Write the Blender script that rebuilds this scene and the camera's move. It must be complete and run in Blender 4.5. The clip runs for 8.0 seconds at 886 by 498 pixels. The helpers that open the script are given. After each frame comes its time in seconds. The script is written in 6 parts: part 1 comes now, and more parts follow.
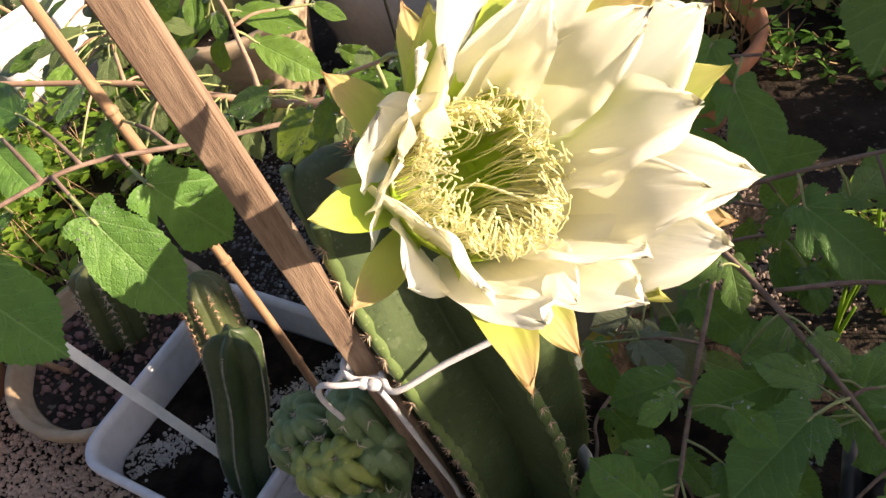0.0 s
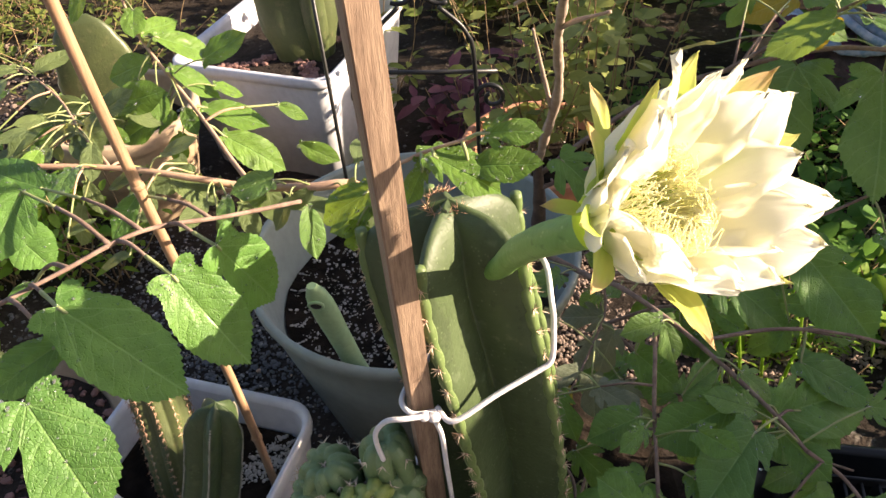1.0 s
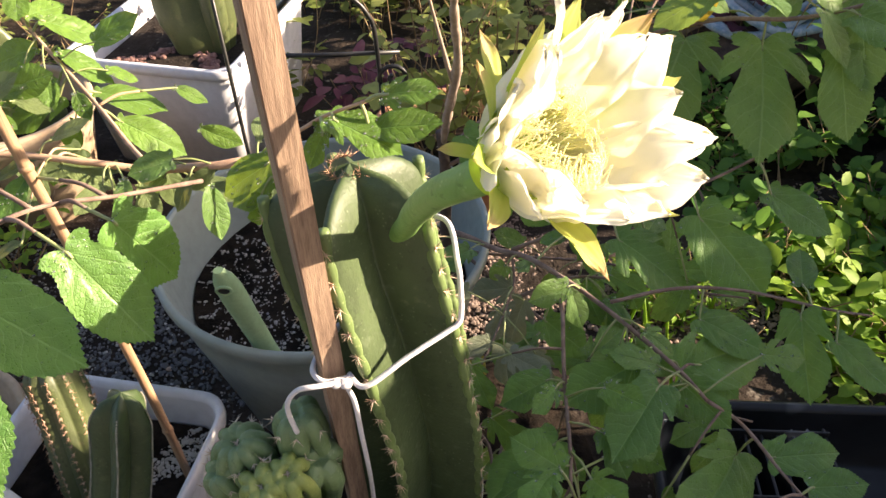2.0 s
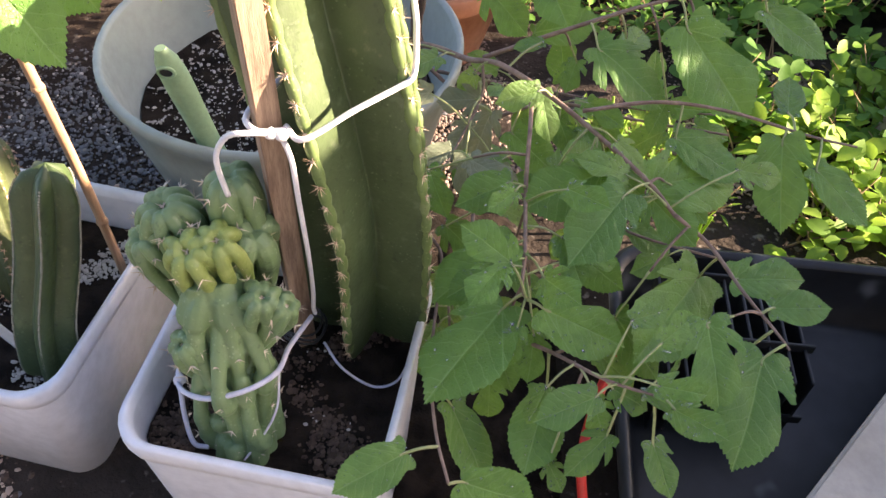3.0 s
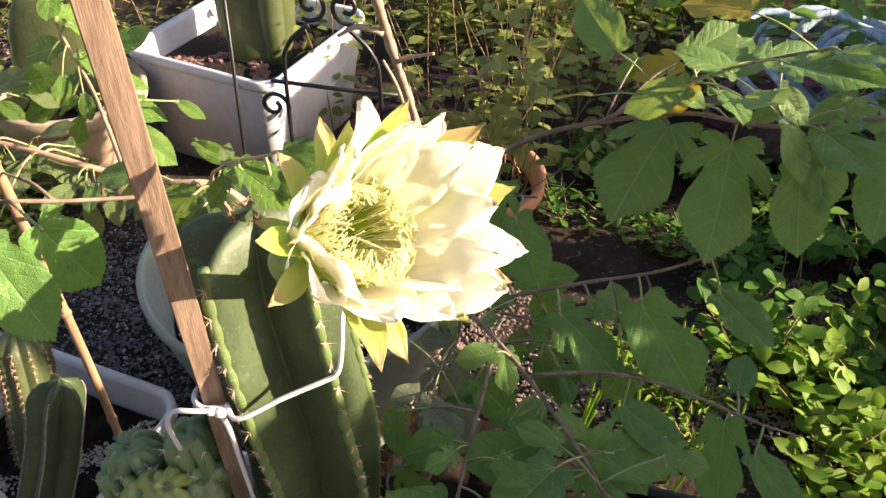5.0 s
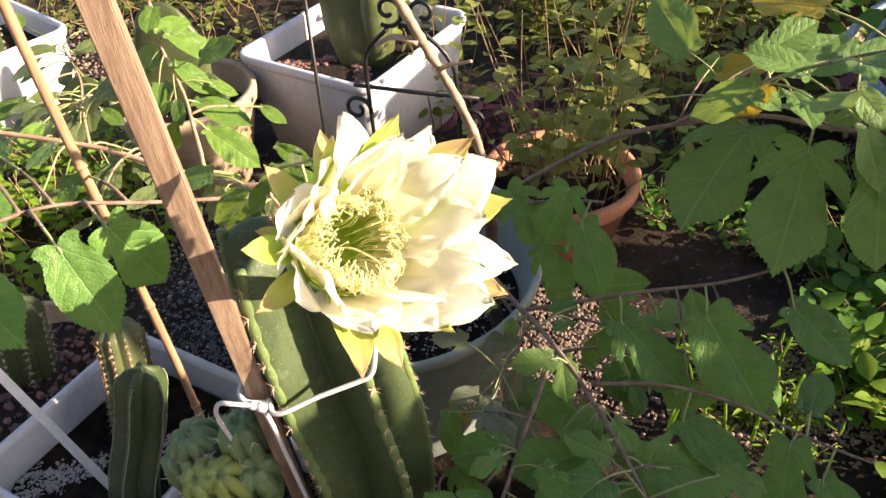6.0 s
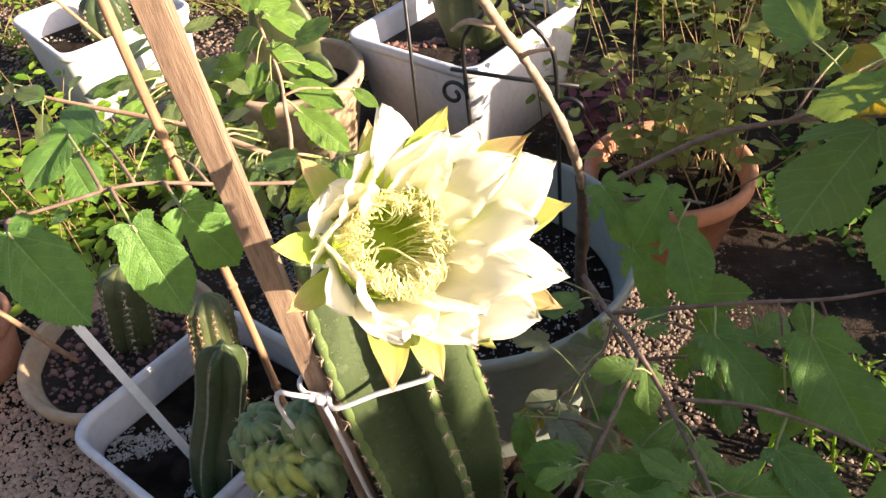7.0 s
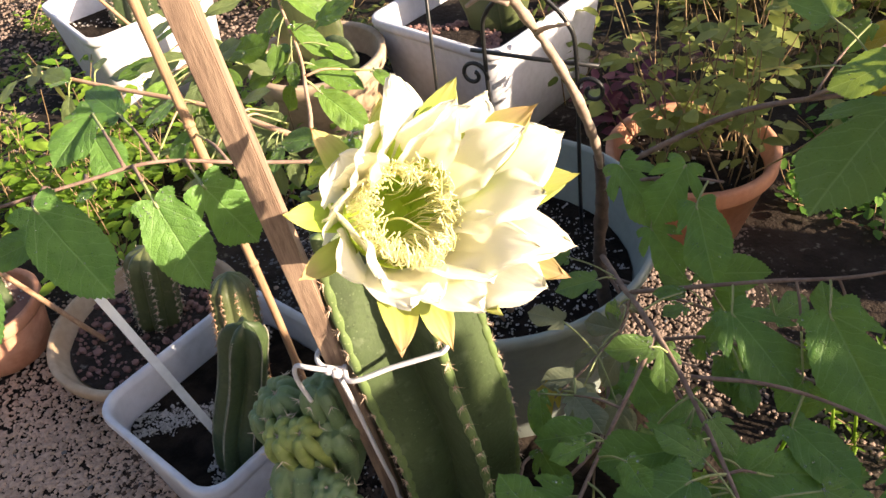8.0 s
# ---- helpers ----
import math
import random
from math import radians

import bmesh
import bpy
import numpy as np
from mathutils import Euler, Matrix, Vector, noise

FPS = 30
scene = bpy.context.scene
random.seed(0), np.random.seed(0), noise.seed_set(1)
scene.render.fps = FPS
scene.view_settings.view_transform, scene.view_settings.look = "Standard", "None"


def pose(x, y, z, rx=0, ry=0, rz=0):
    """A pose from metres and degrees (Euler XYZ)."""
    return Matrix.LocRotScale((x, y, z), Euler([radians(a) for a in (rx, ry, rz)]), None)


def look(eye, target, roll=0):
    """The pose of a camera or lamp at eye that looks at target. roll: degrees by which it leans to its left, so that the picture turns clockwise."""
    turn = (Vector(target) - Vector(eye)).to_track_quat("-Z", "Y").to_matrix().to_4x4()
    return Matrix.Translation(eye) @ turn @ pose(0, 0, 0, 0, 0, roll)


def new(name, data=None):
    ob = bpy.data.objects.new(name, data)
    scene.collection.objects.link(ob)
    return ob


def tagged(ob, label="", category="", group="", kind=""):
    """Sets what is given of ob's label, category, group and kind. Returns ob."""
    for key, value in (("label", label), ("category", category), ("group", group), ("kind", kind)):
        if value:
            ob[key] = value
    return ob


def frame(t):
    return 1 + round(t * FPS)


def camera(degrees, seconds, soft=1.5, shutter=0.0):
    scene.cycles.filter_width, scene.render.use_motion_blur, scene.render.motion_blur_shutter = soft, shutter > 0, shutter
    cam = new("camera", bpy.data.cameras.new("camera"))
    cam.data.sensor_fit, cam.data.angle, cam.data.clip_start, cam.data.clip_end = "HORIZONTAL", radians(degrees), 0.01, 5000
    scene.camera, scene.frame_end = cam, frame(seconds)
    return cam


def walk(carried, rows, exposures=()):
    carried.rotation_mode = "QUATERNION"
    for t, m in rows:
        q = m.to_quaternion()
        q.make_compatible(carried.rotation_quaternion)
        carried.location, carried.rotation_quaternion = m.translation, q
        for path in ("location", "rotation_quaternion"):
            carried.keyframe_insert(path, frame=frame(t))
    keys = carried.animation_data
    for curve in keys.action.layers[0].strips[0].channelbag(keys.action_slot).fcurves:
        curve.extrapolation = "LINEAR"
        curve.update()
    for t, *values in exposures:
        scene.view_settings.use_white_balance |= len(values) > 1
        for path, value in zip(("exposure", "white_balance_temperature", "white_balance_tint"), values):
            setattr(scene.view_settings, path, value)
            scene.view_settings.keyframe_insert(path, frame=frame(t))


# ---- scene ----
cam = camera(58.3, 8.0)
PATH = [
    (0, (0.08, 0.038, 0.81), (-0.634, 1.224, -0.634), -19.2),
    (0.5, (0.01, -0.013, 0.833), (-0.4, 1.404, -0.518), -9.5),
    (1, (-0.041, -0.075, 0.862), (-0.287, 1.419, -0.444), -5.1),
    (1.2, (-0.043, -0.085, 0.863), (-0.264, 1.431, -0.422), -4.5),
    (2.3, (-0.03, -0.096, 0.818), (-0.01, 1.38, -0.532), -1.0),
    (2.5, (-0.028, -0.101, 0.781), (0.013, 1.289, -0.657), -0.0),
    (3, (-0.017, -0.116, 0.752), (0.007, 1.213, -0.742), 3.6),
    (3.5, (-0.006, -0.148, 0.792), (-0.03, 1.273, -0.615), 2.8),
    (4, (-0.013, -0.182, 0.846), (-0.047, 1.344, -0.446), 1.9),
    (4.5, (0.036, -0.119, 0.858), (-0.066, 1.411, -0.427), 1.9),
    (4.7, (0.058, -0.094, 0.871), (-0.086, 1.44, -0.404), 3.0),
    (5.8, (0.136, -0.068, 0.887), (-0.347, 1.392, -0.392), -3.4),
    (5.9, (0.14, -0.066, 0.888), (-0.365, 1.385, -0.393), -3.4),
    (6, (0.148, -0.062, 0.887), (-0.396, 1.377, -0.39), -4.2),
    (6.5, (0.165, -0.037, 0.88), (-0.56, 1.322, -0.395), -6.9),
    (7, (0.165, -0.024, 0.873), (-0.637, 1.281, -0.413), -8.2),
    (7.5, (0.171, -0.024, 0.87), (-0.661, 1.249, -0.429), -9.1),
    (8, (0.175, -0.029, 0.87), (-0.676, 1.227, -0.434), -9.7),
]
EXPOSE = [(0, 1.26), (0.5, 1.34), (1.0, 1.75), (1.2, 1.8), (2.3, 2.05), (2.5, 2.2), (3.0, 2.85), (3.5, 2.5), (4.0, 2.15), (4.5, 1.85), (5.8, 1.7), (8.0, 1.75)]
walk(cam, [(t, look(eye, target, roll)) for t, eye, target, roll in PATH], [(t, e, 6750, 24 if 2.4 < t < 4.1 else 20) for t, e in EXPOSE])

# ---- light ----
SUN_WAY = Vector((-0.853, -0.07, -0.335)).normalized()
sun = new("sun", bpy.data.lights.new("sun", "SUN"))
sun.data.energy, sun.data.angle, sun.data.color = 5.0, radians(0.6), (1.0, 0.86, 0.62)
sun.matrix_world = look((3, -1.5, 3), Vector((3, -1.5, 3)) + SUN_WAY)
world = bpy.data.worlds.new("world")
scene.world = world
world.use_nodes = True
sky = world.node_tree.nodes.new("ShaderNodeTexSky")
sky.sky_type, sky.sun_disc = "NISHITA", False
sky.air_density, sky.dust_density, sky.ozone_density = 1.0, 2.0, 1.0
sky.sun_elevation = math.asin(-SUN_WAY.z)
sky.sun_rotation = math.atan2(-SUN_WAY.x, -SUN_WAY.y)
world.node_tree.links.new(sky.outputs[0], world.node_tree.nodes["Background"].inputs[0])
world.node_tree.nodes["Background"].inputs[1].default_value = 0.075

# ---- geometry helpers ----
GROUND = -0.01


class Geo:
    """Vertices and faces gathered for one mesh."""

    def __init__(self):
        self.v, self.f = [], []

    def add(self, verts, faces):
        k = len(self.v)
        self.v += [tuple(p) for p in verts]
        self.f += [tuple(i + k for i in q) for q in faces]
        return self

    def mesh(self, name, material, smooth=True):
        me = bpy.data.meshes.new(name)
        me.from_pydata(self.v, [], self.f)
        me.materials.append(material)
        if smooth:
            me.polygons.foreach_set("use_smooth", [True] * len(me.polygons))
        me.update()
        return me


def thing(name, place, label, category, group="", kind=""):
    ob = new(name)
    ob.empty_display_size = 0.02
    ob.location = place
    return tagged(ob, label, category, group, kind)


def under(ob, parent):
    ob.parent = parent
    top = parent
    m = Matrix.Identity(4)
    while top is not None:
        m = top.matrix_basis.copy() @ m if top.parent is None else top.matrix_parent_inverse @ top.matrix_basis @ m
        top = top.parent
    ob.matrix_parent_inverse = m.inverted()
    return ob


def part(name, geo, material, parent=None, label="", smooth=True):
    """One mesh object, given in world coordinates, under a thing or a part."""
    me = geo if isinstance(geo, bpy.types.Mesh) else geo.mesh(name, material, smooth)
    ob = new(name, me)
    if parent is not None:
        under(ob, parent)
    return tagged(ob, label)


def glide(points, k=6):
    """A smooth line through the points (Catmull-Rom)."""
    p = [Vector(q) for q in points]
    p = [2 * p[0] - p[1]] + p + [2 * p[-1] - p[-2]]
    out = []
    for i in range(1, len(p) - 2):
        for j in range(k):
            t = j / k
            out.append(0.5 * (2 * p[i] + (p[i + 1] - p[i - 1]) * t + (2 * p[i - 1] - 5 * p[i] + 4 * p[i + 1] - p[i + 2]) * t * t
                              + (3 * p[i] - p[i - 1] - 3 * p[i + 1] + p[i + 2]) * t ** 3))
    return out + [p[-2]]


def tube(g, points, r0, r1=None, n=7, knots=0.0):
    """A round rod along the points, tapering from r0 to r1, with swollen knots."""
    r1 = r0 if r1 is None else r1
    pts = [Vector(p) for p in points]
    m = len(pts)
    d = (pts[1] - pts[0]).normalized()
    side = d.orthogonal().normalized()
    verts, faces = [], []
    for i, p in enumerate(pts):
        d = (pts[min(i + 1, m - 1)] - pts[max(i - 1, 0)]).normalized()
        side = (side - d * side.dot(d)).normalized()
        other = d.cross(side)
        r = r0[min(len(r0) - 1, round(i * (len(r0) - 1) / (m - 1)))] if isinstance(r0, list) else r0 + (r1 - r0) * i / (m - 1)
        if knots:
            r *= 1 + knots * (noise.noise(p * 60) + 0.5 * noise.noise(p * 140))
        for j in range(n):
            a = 2 * math.pi * j / n
            verts.append(p + side * (r * math.cos(a)) + other * (r * math.sin(a)))
    for i in range(m - 1):
        for j in range(n):
            a, b = i * n + j, i * n + (j + 1) % n
            faces.append((a, b, b + n, a + n))
    faces += [tuple(reversed(range(n))), tuple(range((m - 1) * n, m * n))]
    return g.add(verts, faces)


def lathe(g, centre, profile, n=48, wobble=0.0):
    """A turned shape: profile rows of (radius, height above centre)."""
    cx, cy, cz = centre
    verts, faces = [], []
    for r, z in profile:
        for j in range(n):
            a = 2 * math.pi * j / n
            q = r * (1 + wobble * noise.noise((math.cos(a) * 1.5, math.sin(a) * 1.5, z * 9 + cx * 7)))
            verts.append((cx + q * math.cos(a), cy + q * math.sin(a), cz + z))
    for i in range(len(profile) - 1):
        for j in range(n):
            a, b = i * n + j, i * n + (j + 1) % n
            faces.append((a, b, b + n, a + n))
    return g.add(verts, faces)


def ring_loop(w, d, r, n=6):
    """A rectangle w by d with round corners of radius r, as points."""
    out = []
    for cx, cy, a0 in ((w / 2 - r, d / 2 - r, 0), (-w / 2 + r, d / 2 - r, 90), (-w / 2 + r, -d / 2 + r, 180), (w / 2 - r, -d / 2 + r, 270)):
        for i in range(n + 1):
            a = radians(a0 + 90 * i / n)
            out.append((cx + r * math.cos(a), cy + r * math.sin(a)))
    return out


def box(g, m, size, bevel=0.002):
    """A bevelled box of that size under the matrix m."""
    bm = bmesh.new()
    bmesh.ops.create_cube(bm, size=1.0)
    bmesh.ops.scale(bm, vec=size, verts=bm.verts)
    bmesh.ops.bevel(bm, geom=list(bm.edges), offset=bevel, segments=2, affect="EDGES")
    bm.transform(m)
    bm.verts.index_update()
    g.add([v.co for v in bm.verts], [[v.index for v in f.verts] for f in bm.faces])
    bm.free()
    return g


def blob(g, centre, size, sub=1, rough=0.2, seed=0.0):
    """A small uneven lump."""
    bm = bmesh.new()
    bmesh.ops.create_icosphere(bm, subdivisions=sub, radius=1.0)
    c, s = Vector(centre), Vector(size)
    out = []
    for v in bm.verts:
        k = 1 + rough * noise.noise(v.co * 1.7 + Vector((seed, seed * 1.3, 0)))
        out.append(c + Vector((v.co.x * s.x, v.co.y * s.y, v.co.z * s.z)) * k)
    bm.verts.index_update()
    g.add(out, [[v.index for v in f.verts] for f in bm.faces])
    bm.free()
    return g


# ---- materials ----
class Nodes:
    def __init__(self, name):
        self.m = bpy.data.materials.new(name)
        self.m.use_nodes = True
        self.t = self.m.node_tree
        self.b = self.t.nodes["Principled BSDF"]
        self.out = self.t.nodes["Material Output"]
        self.co = self.t.nodes.new("ShaderNodeTexCoord").outputs["Object"]

    def link(self, a, b):
        self.t.links.new(a, b)

    def node(self, kind, *values, **props):
        n = self.t.nodes.new(kind)
        for key, value in props.items():
            if key == "operation":
                n.operation = value
            elif key == "blend":
                n.blend_type = value
            elif key == "feature":
                n.feature = value
        for i, v in enumerate(values):
            if v is None:
                continue
            if isinstance(v, bpy.types.NodeSocket):
                self.link(v, n.inputs[i])
            else:
                n.inputs[i].default_value = v
        return n

    def math(self, op, a, b=None):
        return self.node("ShaderNodeMath", a, b, operation=op).outputs[0]

    def noise(self, scale, detail=4.0, rough=0.6, co=None):
        n = self.t.nodes.new("ShaderNodeTexNoise")
        self.link(co if co is not None else self.co, n.inputs["Vector"])
        n.inputs["Scale"].default_value, n.inputs["Detail"].default_value, n.inputs["Roughness"].default_value = scale, detail, rough
        return n.outputs[0]

    def stretch(self, scale):
        n = self.t.nodes.new("ShaderNodeMapping")
        self.link(self.co, n.inputs[0])
        n.inputs["Scale"].default_value = scale
        return n.outputs[0]

    def ramp(self, value, low, high):
        n = self.t.nodes.new("ShaderNodeMapRange")
        n.interpolation_type = "SMOOTHSTEP"
        self.link(value, n.inputs[0])
        n.inputs[1].default_value, n.inputs[2].default_value = low, high
        return n.outputs[0]

    def mix(self, k, a, b, blend="MIX"):
        n = self.t.nodes.new("ShaderNodeMix")
        n.data_type, n.blend_type = "RGBA", blend
        for i, v in ((0, k), (6, a), (7, b)):
            if isinstance(v, bpy.types.NodeSocket):
                self.link(v, n.inputs[i])
            else:
                n.inputs[i].default_value = v if i == 0 else (*v, 1)
        return n.outputs[2]

    def bump(self, height, strength, distance):
        n = self.t.nodes.new("ShaderNodeBump")
        self.link(height, n.inputs["Height"])
        n.inputs["Strength"].default_value, n.inputs["Distance"].default_value = strength, distance
        self.link(n.outputs[0], self.b.inputs["Normal"])
        return n.outputs[0]

    def set(self, color=None, rough=None, metal=None, spec=None):
        for key, v in (("Base Color", color), ("Roughness", rough), ("Metallic", metal), ("Specular IOR Level", spec)):
            if v is None:
                continue
            if isinstance(v, bpy.types.NodeSocket):
                self.link(v, self.b.inputs[key])
            else:
                self.b.inputs[key].default_value = (*v, 1) if key == "Base Color" else v
        return self

    def thin(self, color, share):
        """Lets light through, as a leaf or petal does."""
        t = self.t.nodes.new("ShaderNodeBsdfTranslucent")
        if isinstance(color, bpy.types.NodeSocket):
            self.link(color, t.inputs[0])
        else:
            t.inputs[0].default_value = (*color, 1)
        mx = self.t.nodes.new("ShaderNodeMixShader")
        mx.inputs[0].default_value = share
        self.link(self.b.outputs[0], mx.inputs[1])
        self.link(t.outputs[0], mx.inputs[2])
        self.link(mx.outputs[0], self.out.inputs[0])

    def random(self, island=False):
        if island:
            return self.t.nodes.new("ShaderNodeNewGeometry").outputs["Random Per Island"]
        return self.t.nodes.new("ShaderNodeObjectInfo").outputs["Random"]


def plain(name, a, b, scale, rough=0.6, fine=None, bump=0.3, depth=0.001, spots=None, island=False, spec=None, metal=None):
    """Two colours mixed by broad noise, with fine grain, relief and, if wanted, spots of a third colour."""
    n = Nodes(name)
    broad, grain = n.noise(scale, 3), n.noise(fine or scale * 9, 5)
    c = n.mix(n.ramp(broad, 0.35, 0.65), a, b)
    c = n.mix(n.math("MULTIPLY", n.ramp(grain, 0.3, 0.8), 0.35), c, [x * 0.55 for x in a])
    if island:
        c = n.mix(n.math("MULTIPLY", n.random(True), 0.7), c, [min(1, x * 1.7) for x in b])
    if spots:
        color, size, low, high = spots
        c = n.mix(n.ramp(n.noise(size, 3), low, high), c, color)
    n.set(c, n.math("ADD", n.math("MULTIPLY", grain, 0.25), rough - 0.12), metal, spec)
    n.bump(grain, bump, depth)
    return n.m


SOIL = plain("potting_soil", (0.009, 0.007, 0.0055), (0.028, 0.02, 0.015), 40, 0.95, 160, 0.9, 0.004, spec=0.1)
EARTH = plain("garden_earth", (0.022, 0.017, 0.014), (0.055, 0.042, 0.034), 5, 0.95, 90, 0.9, 0.006, spots=((0.16, 0.14, 0.12), 60, 0.6, 0.75), spec=0.12)
PERLITE = plain("perlite", (0.42, 0.4, 0.38), (0.28, 0.26, 0.24), 60, 0.9, 300, 0.4, 0.0006, island=True)
GRAVEL = plain("gravel", (0.13, 0.095, 0.075), (0.2, 0.15, 0.125), 30, 0.85, 200, 0.5, 0.0008, island=True, spec=0.2)
# grit colour raised to stand for sunlight on this patch of ground
LIT_BROWN_GRIT = plain("lit_brown_grit", (0.42, 0.31, 0.24), (0.34, 0.25, 0.19), 30, 0.9, 200, 0.5, 0.0008, island=True, spec=0.2)
GREY_GRAVEL = plain("grey_gravel", (0.13, 0.125, 0.125), (0.1, 0.1, 0.105), 30, 0.85, 200, 0.5, 0.0008, island=True, spec=0.25)
BARK_CHIP = plain("bark_mulch", (0.1, 0.055, 0.05), (0.2, 0.115, 0.1), 50, 0.9, 200, 0.6, 0.001, island=True, spec=0.15)
WHITE_PLASTIC = plain("white_plastic", (0.72, 0.73, 0.79), (0.66, 0.66, 0.7), 6, 0.45, 70, 0.12, 0.0006, spots=((0.36, 0.29, 0.22), 11, 0.66, 0.88))
MARKER_WHITE = plain("marker_plastic", (0.8, 0.8, 0.8), (0.76, 0.76, 0.75), 20, 0.5, 90, 0.1, 0.0003)
GREY_PLASTIC = plain("sage_plastic", (0.27, 0.315, 0.29), (0.25, 0.285, 0.265), 5, 0.45, 60, 0.1, 0.0005, spots=((0.3, 0.27, 0.22), 9, 0.64, 0.86))
TERRACOTTA = plain("terracotta", (0.46, 0.2, 0.115), (0.54, 0.27, 0.17), 12, 0.85, 90, 0.3, 0.0008, spots=((0.5, 0.4, 0.33), 14, 0.62, 0.8))
PALE_CLAY = plain("pale_clay", (0.42, 0.3, 0.19), (0.5, 0.38, 0.26), 12, 0.8, 90, 0.3, 0.0008, spots=((0.2, 0.15, 0.11), 16, 0.6, 0.8))
BLACK_PLASTIC = plain("black_plastic", (0.009, 0.01, 0.011), (0.02, 0.021, 0.023), 8, 0.42, 60, 0.15, 0.0006, spots=((0.2, 0.2, 0.2), 7, 0.6, 0.72), spec=0.35)
BLACK_IRON = plain("black_iron", (0.012, 0.012, 0.013), (0.025, 0.024, 0.023), 30, 0.4, 200, 0.3, 0.0004)
RED_PLASTIC = plain("red_plastic", (0.55, 0.03, 0.02), (0.42, 0.02, 0.015), 20, 0.4, 90, 0.1, 0.0004)
STRING = plain("cotton_string", (0.76, 0.73, 0.74), (0.68, 0.66, 0.7), 120, 0.9, 900, 0.8, 0.0006)
BLUE_STRING = plain("grey_blue_string", (0.5, 0.5, 0.62), (0.62, 0.6, 0.68), 120, 0.9, 900, 0.8, 0.0006)
ROPE = plain("blue_white_rope", (0.5, 0.58, 0.66), (0.22, 0.36, 0.5), 70, 0.9, 500, 0.8, 0.001)
BARK = plain("bark", (0.17, 0.11, 0.085), (0.26, 0.18, 0.14), 60, 0.85, 300, 0.7, 0.0008)
PALE_BARK = plain("bleached_bark", (0.42, 0.32, 0.25), (0.3, 0.22, 0.17), 60, 0.85, 300, 0.7, 0.0008)
DARK_BARK = plain("dark_bark", (0.06, 0.04, 0.035), (0.11, 0.075, 0.06), 60, 0.85, 300, 0.7, 0.0008)
TAN_TWIG = plain("tan_twig", (0.42, 0.26, 0.17), (0.52, 0.34, 0.23), 60, 0.75, 300, 0.4, 0.0005)
PETIOLE = plain("petiole", (0.26, 0.31, 0.11), (0.34, 0.35, 0.16), 60, 0.6, 300, 0.2, 0.0003)
SPINE = plain("spine", (0.24, 0.1, 0.06), (0.45, 0.28, 0.18), 200, 0.6, 900, 0.1, 0.0002, island=True)
BUFF_SPINE = plain("buff_spine", (0.3, 0.17, 0.11), (0.5, 0.38, 0.28), 200, 0.6, 900, 0.1, 0.0002, island=True)
PALE_SPINE = plain("pale_spine", (0.58, 0.52, 0.44), (0.42, 0.34, 0.27), 200, 0.6, 900, 0.1, 0.0002, island=True)
FELT = plain("areole_felt", (0.5, 0.42, 0.33), (0.34, 0.2, 0.14), 150, 0.95, 900, 0.6, 0.0004)
PALE_FELT = plain("pale_felt", (0.34, 0.33, 0.27), (0.24, 0.23, 0.18), 150, 0.95, 900, 0.6, 0.0004)
PALE_BOARD = plain("weathered_board", (0.46, 0.4, 0.33), (0.37, 0.32, 0.26), 9, 0.8, 120, 0.3, 0.0008, spots=((0.3, 0.24, 0.18), 14, 0.62, 0.8))
CONCRETE = plain("pale_concrete", (0.36, 0.35, 0.33), (0.3, 0.29, 0.28), 4, 0.85, 80, 0.3, 0.001)
TROWEL_GREEN = plain("mint_plastic", (0.3, 0.44, 0.25), (0.26, 0.4, 0.23), 20, 0.5, 200, 0.15, 0.0003)
DRY_LEAF = plain("dry_leaf", (0.3, 0.16, 0.08), (0.44, 0.28, 0.16), 40, 0.8, 200, 0.4, 0.0006)


def wood(name, a, b, rings):
    n = Nodes(name)
    grain = n.noise(1.0, 6, 0.65, n.stretch((rings, rings, rings * 0.035)))
    fine = n.noise(1.0, 4, 0.6, n.stretch((rings * 7, rings * 7, rings * 0.12)))
    c = n.mix(n.ramp(grain, 0.35, 0.65), a, b)
    c = n.mix(n.math("MULTIPLY", n.ramp(fine, 0.45, 0.75), 0.5), c, [x * 0.45 for x in a])
    n.set(c, 0.75)
    n.bump(n.math("ADD", grain, fine), 0.5, 0.0006)
    return n.m


STAKE_WOOD = wood("stake_wood", (0.21, 0.135, 0.095), (0.36, 0.25, 0.175), 170)
BAMBOO = wood("bamboo", (0.3, 0.17, 0.095), (0.42, 0.26, 0.15), 200)


